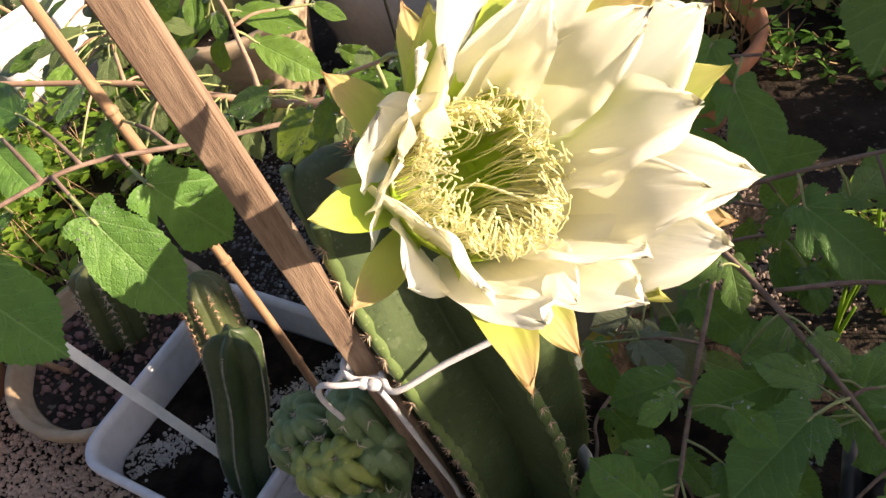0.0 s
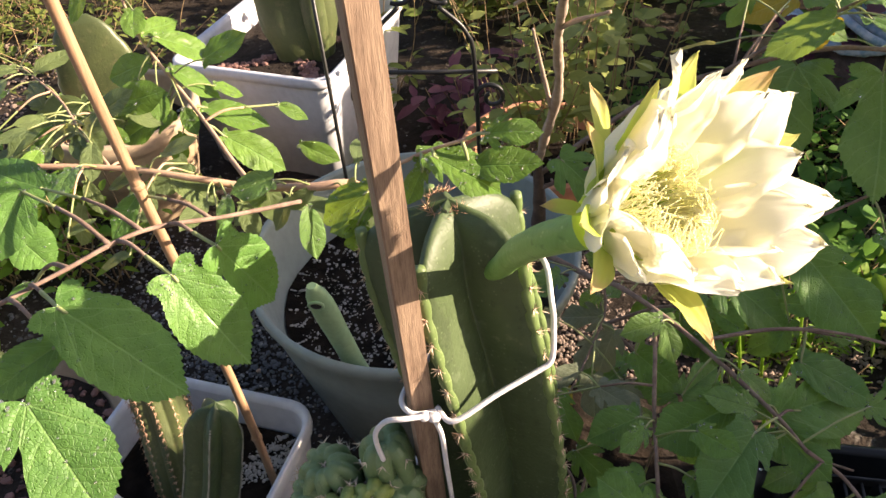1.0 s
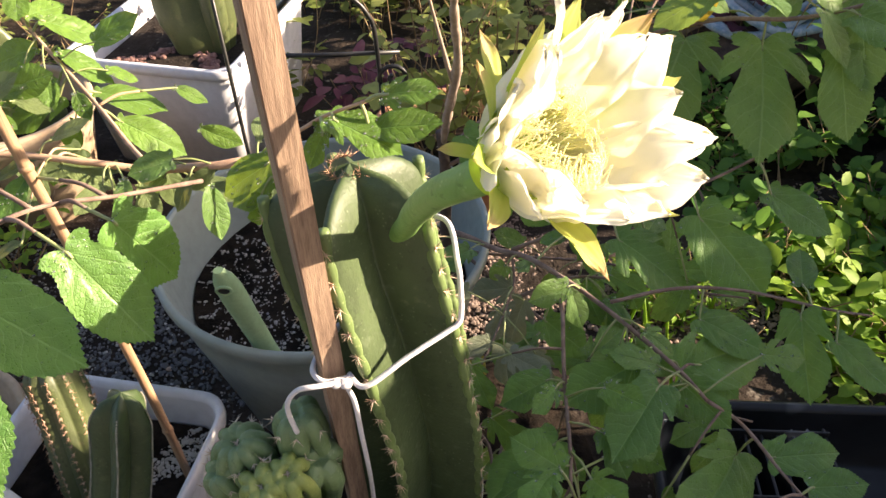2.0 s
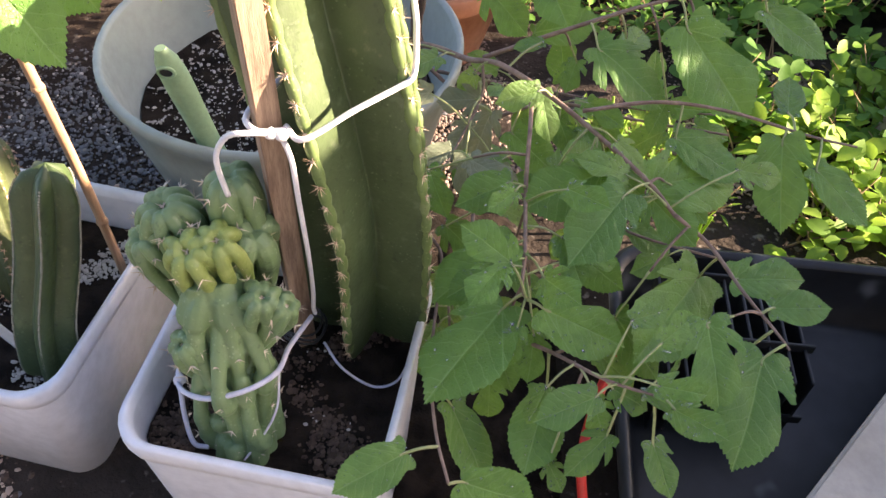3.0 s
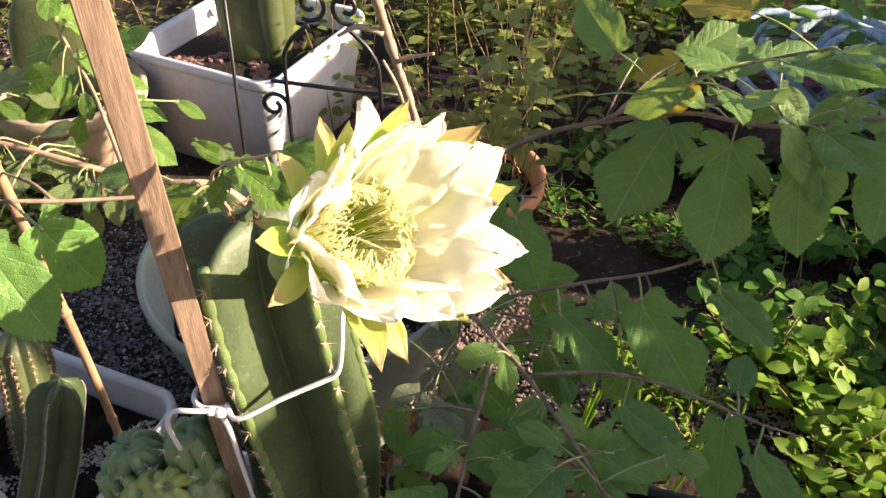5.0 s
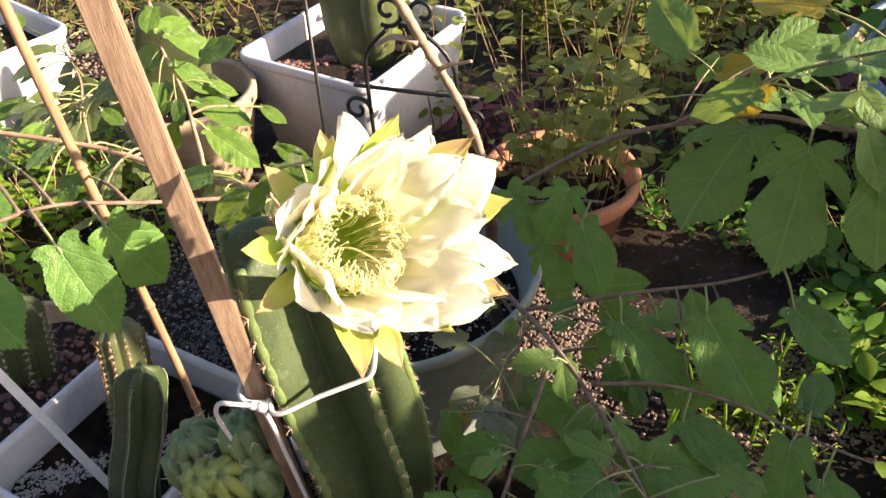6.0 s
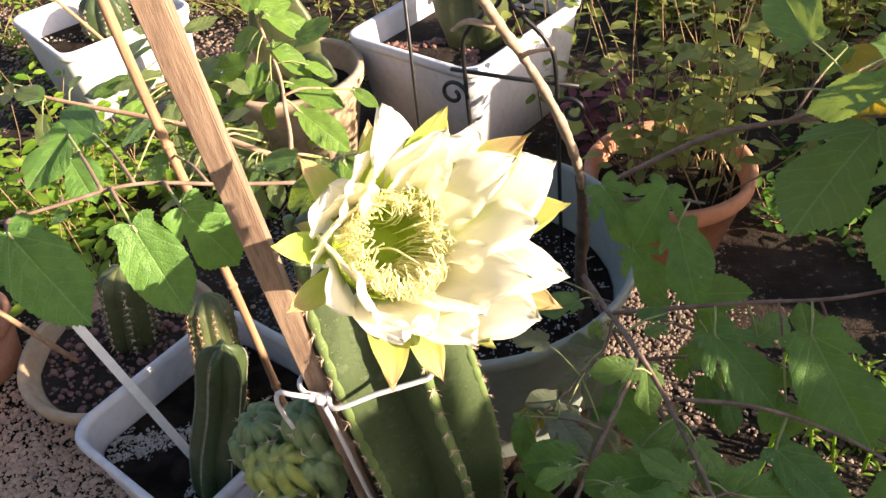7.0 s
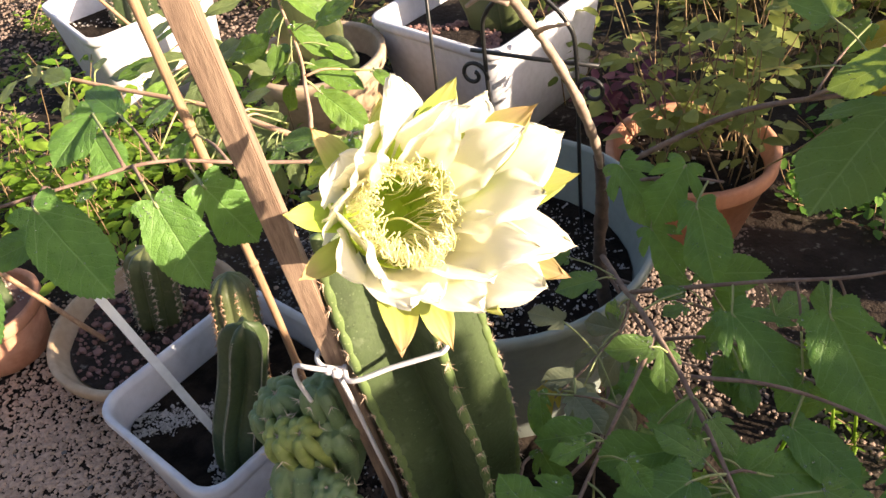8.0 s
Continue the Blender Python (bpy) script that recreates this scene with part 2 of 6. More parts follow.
def leaf_green(name, top, under_c, vein, share=0.3, drops=0.5):
    """A leaf lying along its own x axis, one unit long: midrib, palmate and side veins, fine net, water drops."""
    n = Nodes(name)
    xyz = n.node("ShaderNodeSeparateXYZ", n.co).outputs
    ay = n.math("ABSOLUTE", xyz[1])
    mid = n.math("SUBTRACT", 1.0, n.ramp(ay, 0.004, 0.013))
    palm = n.math("SUBTRACT", 1.0, n.ramp(n.math("ABSOLUTE", n.math("SUBTRACT", ay, n.math("MULTIPLY", xyz[0], 0.8))), 0.004, 0.013))
    bent = n.math("ADD", n.math("SUBTRACT", xyz[0], n.math("MULTIPLY", ay, 0.75)), n.math("MULTIPLY", n.noise(4, 2), 0.16))
    gap = n.math("ABSOLUTE", n.math("SUBTRACT", n.math("FRACT", n.math("MULTIPLY", bent, 7.5)), 0.5))
    side = n.math("MULTIPLY", n.math("SUBTRACT", 1.0, n.ramp(gap, 0.015, 0.06)), 0.55)
    veins = n.math("MAXIMUM", n.math("MAXIMUM", mid, n.math("MULTIPLY", palm, 0.7)), side)
    net = n.t.nodes.new("ShaderNodeTexVoronoi")
    net.feature = "DISTANCE_TO_EDGE"
    n.link(n.co, net.inputs["Vector"])
    net.inputs["Scale"].default_value = 26
    mesh_line = n.ramp(net.outputs["Distance"], 0.0, 0.12)
    rnd = n.random()
    broad, fine = n.noise(4, 3), n.noise(45, 4)
    c = n.mix(n.ramp(broad, 0.3, 0.7), top, under_c)
    c = n.mix(n.math("MULTIPLY", rnd, 0.5), c, [top[0] * 0.5, top[1] * 0.62, top[2] * 0.75])
    c = n.mix(n.math("MULTIPLY", n.ramp(fine, 0.5, 0.8), 0.3), c, [min(1, x * 1.4) for x in under_c])
    c = n.mix(n.math("MULTIPLY", veins, 0.65), c, vein)
    c = n.mix(n.math("MULTIPLY", n.ramp(n.noise(9, 4), 0.7, 0.76), 0.3), c, (0.3, 0.3, 0.07))
    v = n.t.nodes.new("ShaderNodeTexVoronoi")
    n.link(n.co, v.inputs["Vector"])
    v.inputs["Scale"].default_value = 34
    pick = n.ramp(n.node("ShaderNodeSeparateColor", v.outputs["Color"]).outputs[0], 0.5, 0.55)
    drop = n.math("MULTIPLY", n.math("SUBTRACT", 1.0, n.ramp(v.outputs["Distance"], 0.08, 0.32)), n.math("MULTIPLY", pick, drops))
    h = n.math("ADD", n.math("MULTIPLY", n.ramp(gap, 0.0, 0.3), 0.13), n.math("MULTIPLY", mesh_line, 0.12))
    h = n.math("SUBTRACT", n.math("ADD", h, n.math("MULTIPLY", fine, 0.15)), n.math("MULTIPLY", veins, 0.25))
    h = n.math("ADD", h, n.math("MULTIPLY", drop, 0.7))
    n.set(c, n.math("MAXIMUM", 0.06, n.math("SUBTRACT", n.math("ADD", 0.34, n.math("MULTIPLY", fine, 0.16)), n.math("MULTIPLY", drop, 0.6))), spec=0.38)
    n.b.inputs["Coat Weight"].default_value, n.b.inputs["Coat Roughness"].default_value = 0.08, 0.2
    n.bump(h, 0.6, 0.0028)
    n.thin(n.mix(0.5, c, [min(1, x * q) for x, q in zip(under_c, (3.2, 2.2, 1.2))]), share)
    return n.m


WATER = Nodes("water_drop").m
WATER.node_tree.nodes["Principled BSDF"].inputs["Transmission Weight"].default_value = 0.9
WATER.node_tree.nodes["Principled BSDF"].inputs["Base Color"].default_value = (1, 1, 1, 1)
WATER.node_tree.nodes["Principled BSDF"].inputs["Roughness"].default_value = 0.03
WATER.node_tree.nodes["Principled BSDF"].inputs["IOR"].default_value = 1.33
LEAF = leaf_green("mulberry_leaf", (0.09, 0.21, 0.045), (0.14, 0.295, 0.06), (0.22, 0.37, 0.12), 0.36, 1.0)
# lighter copy of LEAF: stronger light on the leaves put into their colour
LEAF_LIT = leaf_green("lit_mulberry_leaf", (0.125, 0.25, 0.058), (0.17, 0.31, 0.072), (0.26, 0.4, 0.14), 0.35, 1.0)
LEAF_PALE = leaf_green("pale_mulberry_leaf", (0.13, 0.18, 0.065), (0.17, 0.23, 0.08), (0.22, 0.3, 0.12), 0.35, 0.3)
LEAF_WET = leaf_green("wet_young_leaf", (0.1, 0.2, 0.025), (0.17, 0.31, 0.045), (0.2, 0.38, 0.1), 0.35, 1.0)
LEAF_GREY = leaf_green("dull_grey_green_leaf", (0.17, 0.2, 0.12), (0.22, 0.25, 0.15), (0.27, 0.31, 0.2), 0.25, 0.1)
LEAF_OLD = leaf_green("yellowing_leaf", (0.4, 0.3, 0.03), (0.32, 0.3, 0.05), (0.45, 0.4, 0.12), 0.3, 0.2)


def mixed_green(name, a, b, share=0.3, rough=0.55):
    """For small leaves joined in one mesh: each leaf takes a shade of its own."""
    n = Nodes(name)
    c = n.mix(n.random(True), a, b)
    c = n.mix(n.math("MULTIPLY", n.ramp(n.noise(90, 4), 0.4, 0.75), 0.4), c, [x * 0.55 for x in a])
    n.set(c, rough, spec=0.25)
    n.bump(n.noise(260, 3), 0.3, 0.001)
    n.thin(n.mix(0.5, c, [min(1, x * 1.6) for x in b]), share)
    return n.m


WEED = mixed_green("weed_leaves", (0.1, 0.15, 0.03), (0.28, 0.32, 0.085), 0.4)
POT_WEED = mixed_green("pot_weed_leaves", (0.15, 0.19, 0.045), (0.34, 0.38, 0.12), 0.45)
WEED_LIGHT = mixed_green("light_weed_leaves", (0.1, 0.22, 0.02), (0.27, 0.4, 0.05), 0.42)
CREEPER = mixed_green("creeper_leaves", (0.045, 0.13, 0.02), (0.14, 0.28, 0.045), 0.4)
DRY_STEM = mixed_green("dry_stems", (0.2, 0.13, 0.07), (0.36, 0.26, 0.14), 0.05, 0.8)
PURPLE = mixed_green("purple_leaves", (0.09, 0.025, 0.045), (0.16, 0.05, 0.08), 0.2)


def flesh(name, a, b, speck, rough=0.42):
    """Waxy cactus skin with faint bloom, specks and shallow dents."""
    n = Nodes(name)
    c = n.mix(n.ramp(n.noise(14, 4), 0.3, 0.7), a, b)
    c = n.mix(n.math("MULTIPLY", n.ramp(n.noise(55, 3), 0.58, 0.72), 0.5), c, speck)
    c = n.mix(n.math("MULTIPLY", n.ramp(n.noise(160, 3), 0.6, 0.72), 0.5), c, [x * 0.5 for x in a])
    streak = n.noise(1.0, 4, 0.6, n.stretch((90, 90, 9)))
    c = n.mix(n.math("MULTIPLY", n.ramp(streak, 0.5, 0.75), 0.45), c, [x * 0.6 for x in a])
    dots = n.t.nodes.new("ShaderNodeTexVoronoi")
    n.link(n.co, dots.inputs["Vector"])
    dots.inputs["Scale"].default_value = 260
    dot = n.math("MULTIPLY", n.math("SUBTRACT", 1.0, n.ramp(dots.outputs["Distance"], 0.12, 0.26)), n.ramp(n.noise(40, 2), 0.45, 0.6))
    c = n.mix(n.math("MULTIPLY", dot, 0.5), c, [min(1, x * 1.35) for x in speck])
    c = n.mix(n.math("MULTIPLY", n.ramp(n.noise(22, 5, 0.7), 0.67, 0.74), 0.35), c, (0.22, 0.22, 0.13))
    n.set(c, n.math("ADD", rough - 0.1, n.math("MULTIPLY", n.noise(35, 3), 0.22)), spec=0.45)
    n.b.inputs["Subsurface Weight"].default_value = 0.08
    n.b.inputs["Subsurface Radius"].default_value = (0.004, 0.006, 0.002)
    n.bump(n.math("ADD", n.noise(60, 3), n.noise(260, 2)), 0.35, 0.0012)
    return n.m


CACTUS = flesh("cereus_skin", (0.046, 0.07, 0.028), (0.07, 0.102, 0.042), (0.14, 0.175, 0.1), 0.52)
# paler than the skin: sun on the rib edges put into the colour
LIT_CREST = flesh("lit_cereus_crest", (0.1, 0.15, 0.05), (0.14, 0.2, 0.068), (0.22, 0.26, 0.13), 0.5)
CACTUS_BLUE = flesh("blue_green_skin", (0.125, 0.195, 0.088), (0.165, 0.24, 0.11), (0.22, 0.29, 0.16))
CACTUS_LIME = flesh("lime_skin", (0.18, 0.24, 0.065), (0.26, 0.315, 0.09), (0.32, 0.36, 0.14))
CACTUS_DARK = flesh("dark_cactus_skin", (0.03, 0.052, 0.02), (0.055, 0.085, 0.032), (0.09, 0.12, 0.05))
CACTUS_OLIVE = flesh("olive_cactus_skin", (0.06, 0.078, 0.03), (0.09, 0.11, 0.042), (0.15, 0.14, 0.07))
TUBE_GREEN = flesh("flower_tube_skin", (0.16, 0.32, 0.08), (0.22, 0.38, 0.11), (0.28, 0.42, 0.16))


def petal_white(name):
    n = Nodes(name)
    streak = n.noise(1.0, 4, 0.6, n.stretch((3, 40, 10)))
    x = n.node("ShaderNodeSeparateXYZ", n.co).outputs[0]
    c = n.mix(n.ramp(x, 0.0, 0.3), (0.88, 0.87, 0.5), (0.94, 0.92, 0.83))
    c = n.mix(n.math("MULTIPLY", n.ramp(streak, 0.45, 0.8), 0.25), c, (0.93, 0.91, 0.82))
    n.set(c, 0.55, spec=0.2)
    n.bump(n.math("ADD", streak, n.math("MULTIPLY", n.noise(9, 3), 0.6)), 0.22, 0.0012)
    n.thin((0.96, 0.93, 0.74), 0.45)
    return n.m


def sepal_green(name, base, middle, tip):
    n = Nodes(name)
    x = n.node("ShaderNodeSeparateXYZ", n.co).outputs[0]
    streak = n.noise(1.0, 4, 0.6, n.stretch((4, 30, 10)))
    at = n.math("ADD", x, n.math("MULTIPLY", n.math("SUBTRACT", streak, 0.5), 0.25))
    c = n.mix(n.ramp(at, 0.1, 0.55), base, middle)
    c = n.mix(n.math("MULTIPLY", n.ramp(at, 0.6, 1.0), 0.85), c, tip)
    n.set(c, 0.5, spec=0.35)
    n.bump(streak, 0.3, 0.0012)
    n.thin(n.mix(0.4, c, (0.8, 0.86, 0.24)), 0.45)
    return n.m


PETAL = petal_white("white_petal")
SEPAL = sepal_green("green_sepal", (0.34, 0.54, 0.05), (0.44, 0.62, 0.075), (0.52, 0.47, 0.18))
SEPAL_PINK = sepal_green("pink_tipped_sepal", (0.38, 0.54, 0.06), (0.5, 0.56, 0.12), (0.58, 0.33, 0.22))
STAMEN = mixed_green("stamen", (0.95, 0.91, 0.46), (0.97, 0.95, 0.68), 0.5, 0.6)
THROAT = mixed_green("flower_throat", (0.38, 0.5, 0.06), (0.46, 0.58, 0.09), 0.35, 0.6)
STIGMA = plain("stigma", (0.84, 0.78, 0.42), (0.88, 0.84, 0.52), 200, 0.6, 900, 0.2, 0.0002)

# ---- ground ----
def ground_sheet():
    """One uneven sheet: fine near the pots, coarse towards the horizon."""
    xs = [-150, -40, -12, -5] + [-3.2 + 0.1 * i for i in range(65)] + [5, 12, 40, 150]
    g = Geo()
    verts = []
    for y in xs:
        for x in xs:
            h = 0.012 * noise.noise((x * 2.3, y * 2.3, 0)) + 0.006 * noise.noise((x * 7, y * 7, 3))
            verts.append((x, y + 1.0, GROUND + (h if abs(x) < 4 and abs(y) < 4 else 0)))
    n = len(xs)
    g.add(verts, [(j * n + i, j * n + i + 1, (j + 1) * n + i + 1, (j + 1) * n + i) for j in range(n - 1) for i in range(n - 1)])
    return tagged(part("ground", g, EARTH), "dark garden earth strewn with pale grit", "ground", kind="structure")


ground_sheet()


def soil_bed(place, size, seed):
    """A low mound of dark wet soil on the ground; its black also stands for shade."""
    g = Geo()
    n, verts = 28, []
    for j in range(n + 1):
        for i in range(n + 1):
            u, v = 2 * i / n - 1, 2 * j / n - 1
            q = max(abs(u), abs(v)) / max(1e-6, math.hypot(u, v))
            x, y = u * q, v * q
            r = min(1.0, math.hypot(x, y))
            h = 0.028 * (1 - r ** 3) + 0.012 * noise.noise((x * 6, y * 6, seed)) * (1 - r ** 4) - 0.012
            k = 1 + 0.12 * noise.noise((math.atan2(y, x) * 1.3, seed, 0))
            verts.append((place[0] + x * size[0] * k, place[1] + y * size[1] * k, GROUND + h))
    g.add(verts, [(j * (n + 1) + i, j * (n + 1) + i + 1, (j + 1) * (n + 1) + i + 1, (j + 1) * (n + 1) + i) for j in range(n) for i in range(n)])
    return tagged(part("soil_bed", g, SOIL), "black wet soil bed, its black partly standing for shade", "soil", kind="structure")


# black soil laid here doubles as painted shade between the leaves
soil_bed((0.46, 1.24, 0), (0.44, 0.2, 0), 3.0)
soil_bed((0.0, 0.35, 0), (0.15, 0.4, 0), 5.0)


def scatter(name, material, label, n, spot, low, high, seed, flat=0.7):
    """Loose grains over the ground, all in one mesh."""
    rng = random.Random(seed)
    g = Geo()
    for i in range(n):
        x, y, z = spot(rng)
        s = low * (high / low) ** (rng.random() ** 2)
        blob(g, (x, y, z + s * 0.25), (s * rng.uniform(0.7, 1.3), s * rng.uniform(0.7, 1.3), s * flat), 1, 0.5, rng.random() * 50)
    return tagged(part(name, g, material, smooth=False), label, "gravel", kind="stuff")


SOIL_CRUMB = plain("soil_crumb", (0.032, 0.022, 0.017), (0.075, 0.052, 0.04), 40, 0.95, 200, 0.7, 0.001, island=True, spec=0.12)
scatter("gravel", GRAVEL, "beige and pinkish gravel lying on dark earth", 12000,
        lambda r: (r.uniform(-0.2, 0.6), r.uniform(0.7, 1.04) - 0.08 * r.random() ** 3, GROUND), 0.0022, 0.0045, 2)
scatter("gravel", GREY_GRAVEL, "fine grey gravel lying between the pots", 6500,
        lambda r: (r.gauss(-0.5, 0.17), r.gauss(0.72, 0.18), GROUND), 0.0018, 0.0045, 6)
scatter("grit", PERLITE, "pale perlite grit scattered over dark earth", 1400,
        lambda r: (r.gauss(-0.55, 0.25), r.gauss(0.75, 0.2), GROUND), 0.0014, 0.0036, 3)
scatter("earth_crumbs", LIT_BROWN_GRIT, "brown earth crumbs and fine grit, paled to look sunlit", 16000,
        lambda r: (r.gauss(-0.68, 0.17), r.gauss(0.2, 0.15), GROUND), 0.0018, 0.005, 4)


scatter("earth_crumbs", SOIL_CRUMB, "dark damp soil crumbs round the planters", 7000,
        lambda r: (r.uniform(-0.62, 0.12), r.uniform(0.02, 0.36), GROUND), 0.0016, 0.005, 8)
scatter("grit", PERLITE, "pale grit scattered round the planters", 500,
        lambda r: (r.uniform(-0.62, 0.3), r.uniform(0.02, 0.5), GROUND), 0.0008, 0.0026, 9)
scatter("earth_crumbs", GRAVEL, "dull brown gravelly earth on open ground", 9000,
        lambda r: (r.uniform(-2.6, -1.2), r.uniform(0.6, 1.7), GROUND), 0.003, 0.007, 10)


# ---- pots and planters ----
def planter(place, size, yaw, height, label):
    """A tapered white box planter with a rolled rim and a floor of soil."""
    w, d = size
    x, y, z = place
    m = pose(x, y, z, 0, 0, yaw)
    top = thing("planter", place, label, "planter", "white planters")
    rows = [(0.80, 0.0, 0), (0.84, 0.004, 0), (0.97, height - 0.03, 0), (0.97, height - 0.022, 0), (1.0, height - 0.02, 0), (1.012, height - 0.012, 0),
            (1.008, height - 0.003, 0), (0.995, height, 0), (0.95, height - 0.002, 0), (0.935, height - 0.01, 0), (0.915, height - 0.055, 0), (0.84, 0.03, 0), (0.80, 0.02, 0)]
    for name, some, closed in (("outer_wall", rows[:4], "foot"), ("rolled_rim", rows[3:10], ""), ("inner_wall", rows[9:], "floor")):
        verts = [m @ Vector((px * k, py * k, h)) for k, h, _ in some for px, py in ring_loop(w, d, 0.032)]
        n = len(verts) // len(some)
        faces = [(i * n + j, i * n + (j + 1) % n, (i + 1) * n + (j + 1) % n, (i + 1) * n + j) for i in range(len(some) - 1) for j in range(n)]
        if closed == "foot":
            faces.append(tuple(reversed(range(n))))
        elif closed:
            faces.append(tuple(range(len(verts) - n, len(verts))))
        part(name, Geo().add(verts, faces), WHITE_PLASTIC, top)
    return top, m


def soil_fill(name, outline, z, material, label, bits, seed, bit_material=None, size=(0.0012, 0.0035), relief=0.006):
    """A rough soil surface inside an outline of (x, y), with grains on it."""
    rng = random.Random(seed)
    cx, cy = sum(p[0] for p in outline) / len(outline), sum(p[1] for p in outline) / len(outline)
    top = thing(name, (cx, cy, z), label, "soil", kind="stuff")
    g = Geo()
    rings, n = 12, len(outline)

    def h(x, y):
        return z + relief * noise.noise((x * 22, y * 22, seed)) + relief * 0.5 * noise.noise((x * 70, y * 70, seed))

    verts = [(cx, cy, h(cx, cy))]
    for i in range(1, rings + 1):
        for px, py in outline:
            x, y = cx + (px - cx) * i / rings, cy + (py - cy) * i / rings
            verts.append((x, y, h(x, y)))
    faces = [(0, 1 + j, 1 + (j + 1) % n) for j in range(n)]
    for i in range(rings - 1):
        a = 1 + i * n
        faces += [(a + j, a + n + j, a + n + (j + 1) % n, a + (j + 1) % n) for j in range(n)]
    g.add(verts, faces)
    part("soil_surface", g, material, top)
    q = Geo()
    for i in range(bits):
        px, py = outline[rng.randrange(n)]
        k = math.sqrt(rng.random()) * 0.98
        x, y = cx + (px - cx) * k + rng.uniform(-0.01, 0.01) * (k < 0.9), cy + (py - cy) * k + rng.uniform(-0.01, 0.01) * (k < 0.9)
        s = size[0] * (size[1] / size[0]) ** (rng.random() ** 1.6)
        blob(q, (x, y, h(x, y) + s * 0.3), (s * rng.uniform(0.7, 1.4), s * rng.uniform(0.7, 1.3), s * 0.8), 1, 0.5, rng.random() * 40)
    part("grains", q, bit_material or PERLITE, top, smooth=False)
    return h


def box_outline(m, w, d, k):
    return [(m @ Vector((x * k, y * k, 0))).xy for x, y in ring_loop(w, d, 0.03, 4)]


RIM1, RIM2 = 0.235, 0.175
SOIL1, SOIL2 = 0.195, 0.125
_, M1 = planter((-0.128, 0.237, GROUND), (0.2, 0.212), -9, RIM1 - GROUND, "white plastic planter holding a flowering column cactus")
_, M2 = planter((-0.412, 0.349, GROUND), (0.222, 0.245), -11, RIM2 - GROUND, "soil-stained white plastic planter with two small cacti")
_, M3 = planter((-0.515, 1.29, GROUND), (0.32, 0.36), -14, 0.23, "white plastic planter with a broad green cactus")
_, M4 = planter((-1.34, 1.12, GROUND), (0.32, 0.3), -22, 0.23, "white plastic planter standing on bare ground")
soil_fill("potting_soil", box_outline(M1, 0.2, 0.212, 0.905), SOIL1, SOIL, "dark damp potting soil with few perlite grains", 3000, 11, SOIL_CRUMB, size=(0.0009, 0.0032))
soil_fill("perlite", box_outline(M1, 0.2, 0.212, 0.8), SOIL1 - 0.001, SOIL, "white perlite grains strewn on damp soil", 170, 15, size=(0.0006, 0.0017))
soil_fill("potting_soil", box_outline(M2, 0.222, 0.245, 0.895), SOIL2, SOIL, "black potting soil thick with white perlite", 3000, 12, size=(0.0008, 0.0026))
soil_fill("potting_soil", box_outline(M3, 0.32, 0.36, 0.9), 0.17, EARTH, "dull reddish bark mulch in a white planter", 900, 13, BARK_CHIP, (0.003, 0.008))
soil_fill("potting_soil", box_outline(M4, 0.32, 0.3, 0.9), 0.16, SOIL, "dark potting soil in a white planter", 200, 14)


def round_pot(name, place, rim_r, base_r, height, soil, material, label, lip=0.012, thick=0.006, soil_material=SOIL, bits=300, seed=1, bit=(0.0015, 0.004), bit_material=None):
    x, y, z = place
    top = thing(name, place, label, "pot")
    mid = base_r + (rim_r - base_r) * 0.8
    profile = [(0.001, 0.0), (base_r - 0.004, 0.0), (base_r, 0.004), (mid, height * 0.8), (rim_r - 0.006, height - lip * 1.6), (rim_r - 0.004, height - lip * 1.5), (rim_r, height - lip * 1.2), (rim_r + 0.001, height - 0.003),
               (rim_r - 0.001, height), (rim_r - thick, height), (rim_r - thick - 0.002, height - 0.004), (base_r - thick, 0.01), (0.001, 0.01)]
    part("outer_wall", lathe(Geo(), place, profile[:6], 64), material, top)
    part("rim", lathe(Geo(), place, profile[5:11], 64), material, top)
    part("inner_wall", lathe(Geo(), place, profile[10:], 64), material, top)
    k = (soil - z) / height
    r = base_r + (rim_r - base_r) * k - thick - 0.003
    soil_fill("potting_soil", [(x + r * math.cos(a * math.pi / 16), y + r * math.sin(a * math.pi / 16)) for a in range(32)], soil, soil_material,
              "dark potting soil with pale grains in a round pot", bits, seed, bit_material, bit)
    return top


round_pot("flower_pot", (-0.193, 0.632, GROUND), 0.198, 0.135, 0.26, 0.168, GREY_PLASTIC, "large sage-grey plastic pot with a mulberry stem", seed=21, bits=2600, bit=(0.0007, 0.0025))
round_pot("flower_pot", (-0.045, 1.02, GROUND), 0.13, 0.088, 0.15, 0.11, TERRACOTTA, "orange terracotta pot overgrown with weeds", 0.02, 0.01, seed=22, bits=60)
round_pot("flower_pot", (-0.77, 1.05, GROUND), 0.135, 0.09, 0.2, 0.14, PALE_CLAY, "tan clay pot with a flat green cactus", 0.02, 0.012, seed=23, bits=40)
round_pot("flower_pot", (-0.688, 0.443, GROUND), 0.145, 0.1, 0.095, 0.06, PALE_CLAY, "low beige clay pot with mulch and a small cactus", 0.012, 0.009, seed=24, bits=350, soil_material=EARTH, bit_material=BARK_CHIP, bit=(0.002, 0.008))
round_pot("flower_pot", (-0.965, 0.36, GROUND), 0.088, 0.068, 0.1, 0.07, TERRACOTTA, "small pinkish terracotta pot with red mulch", 0.015, 0.008, seed=25, bits=60, soil_material=BARK_CHIP)


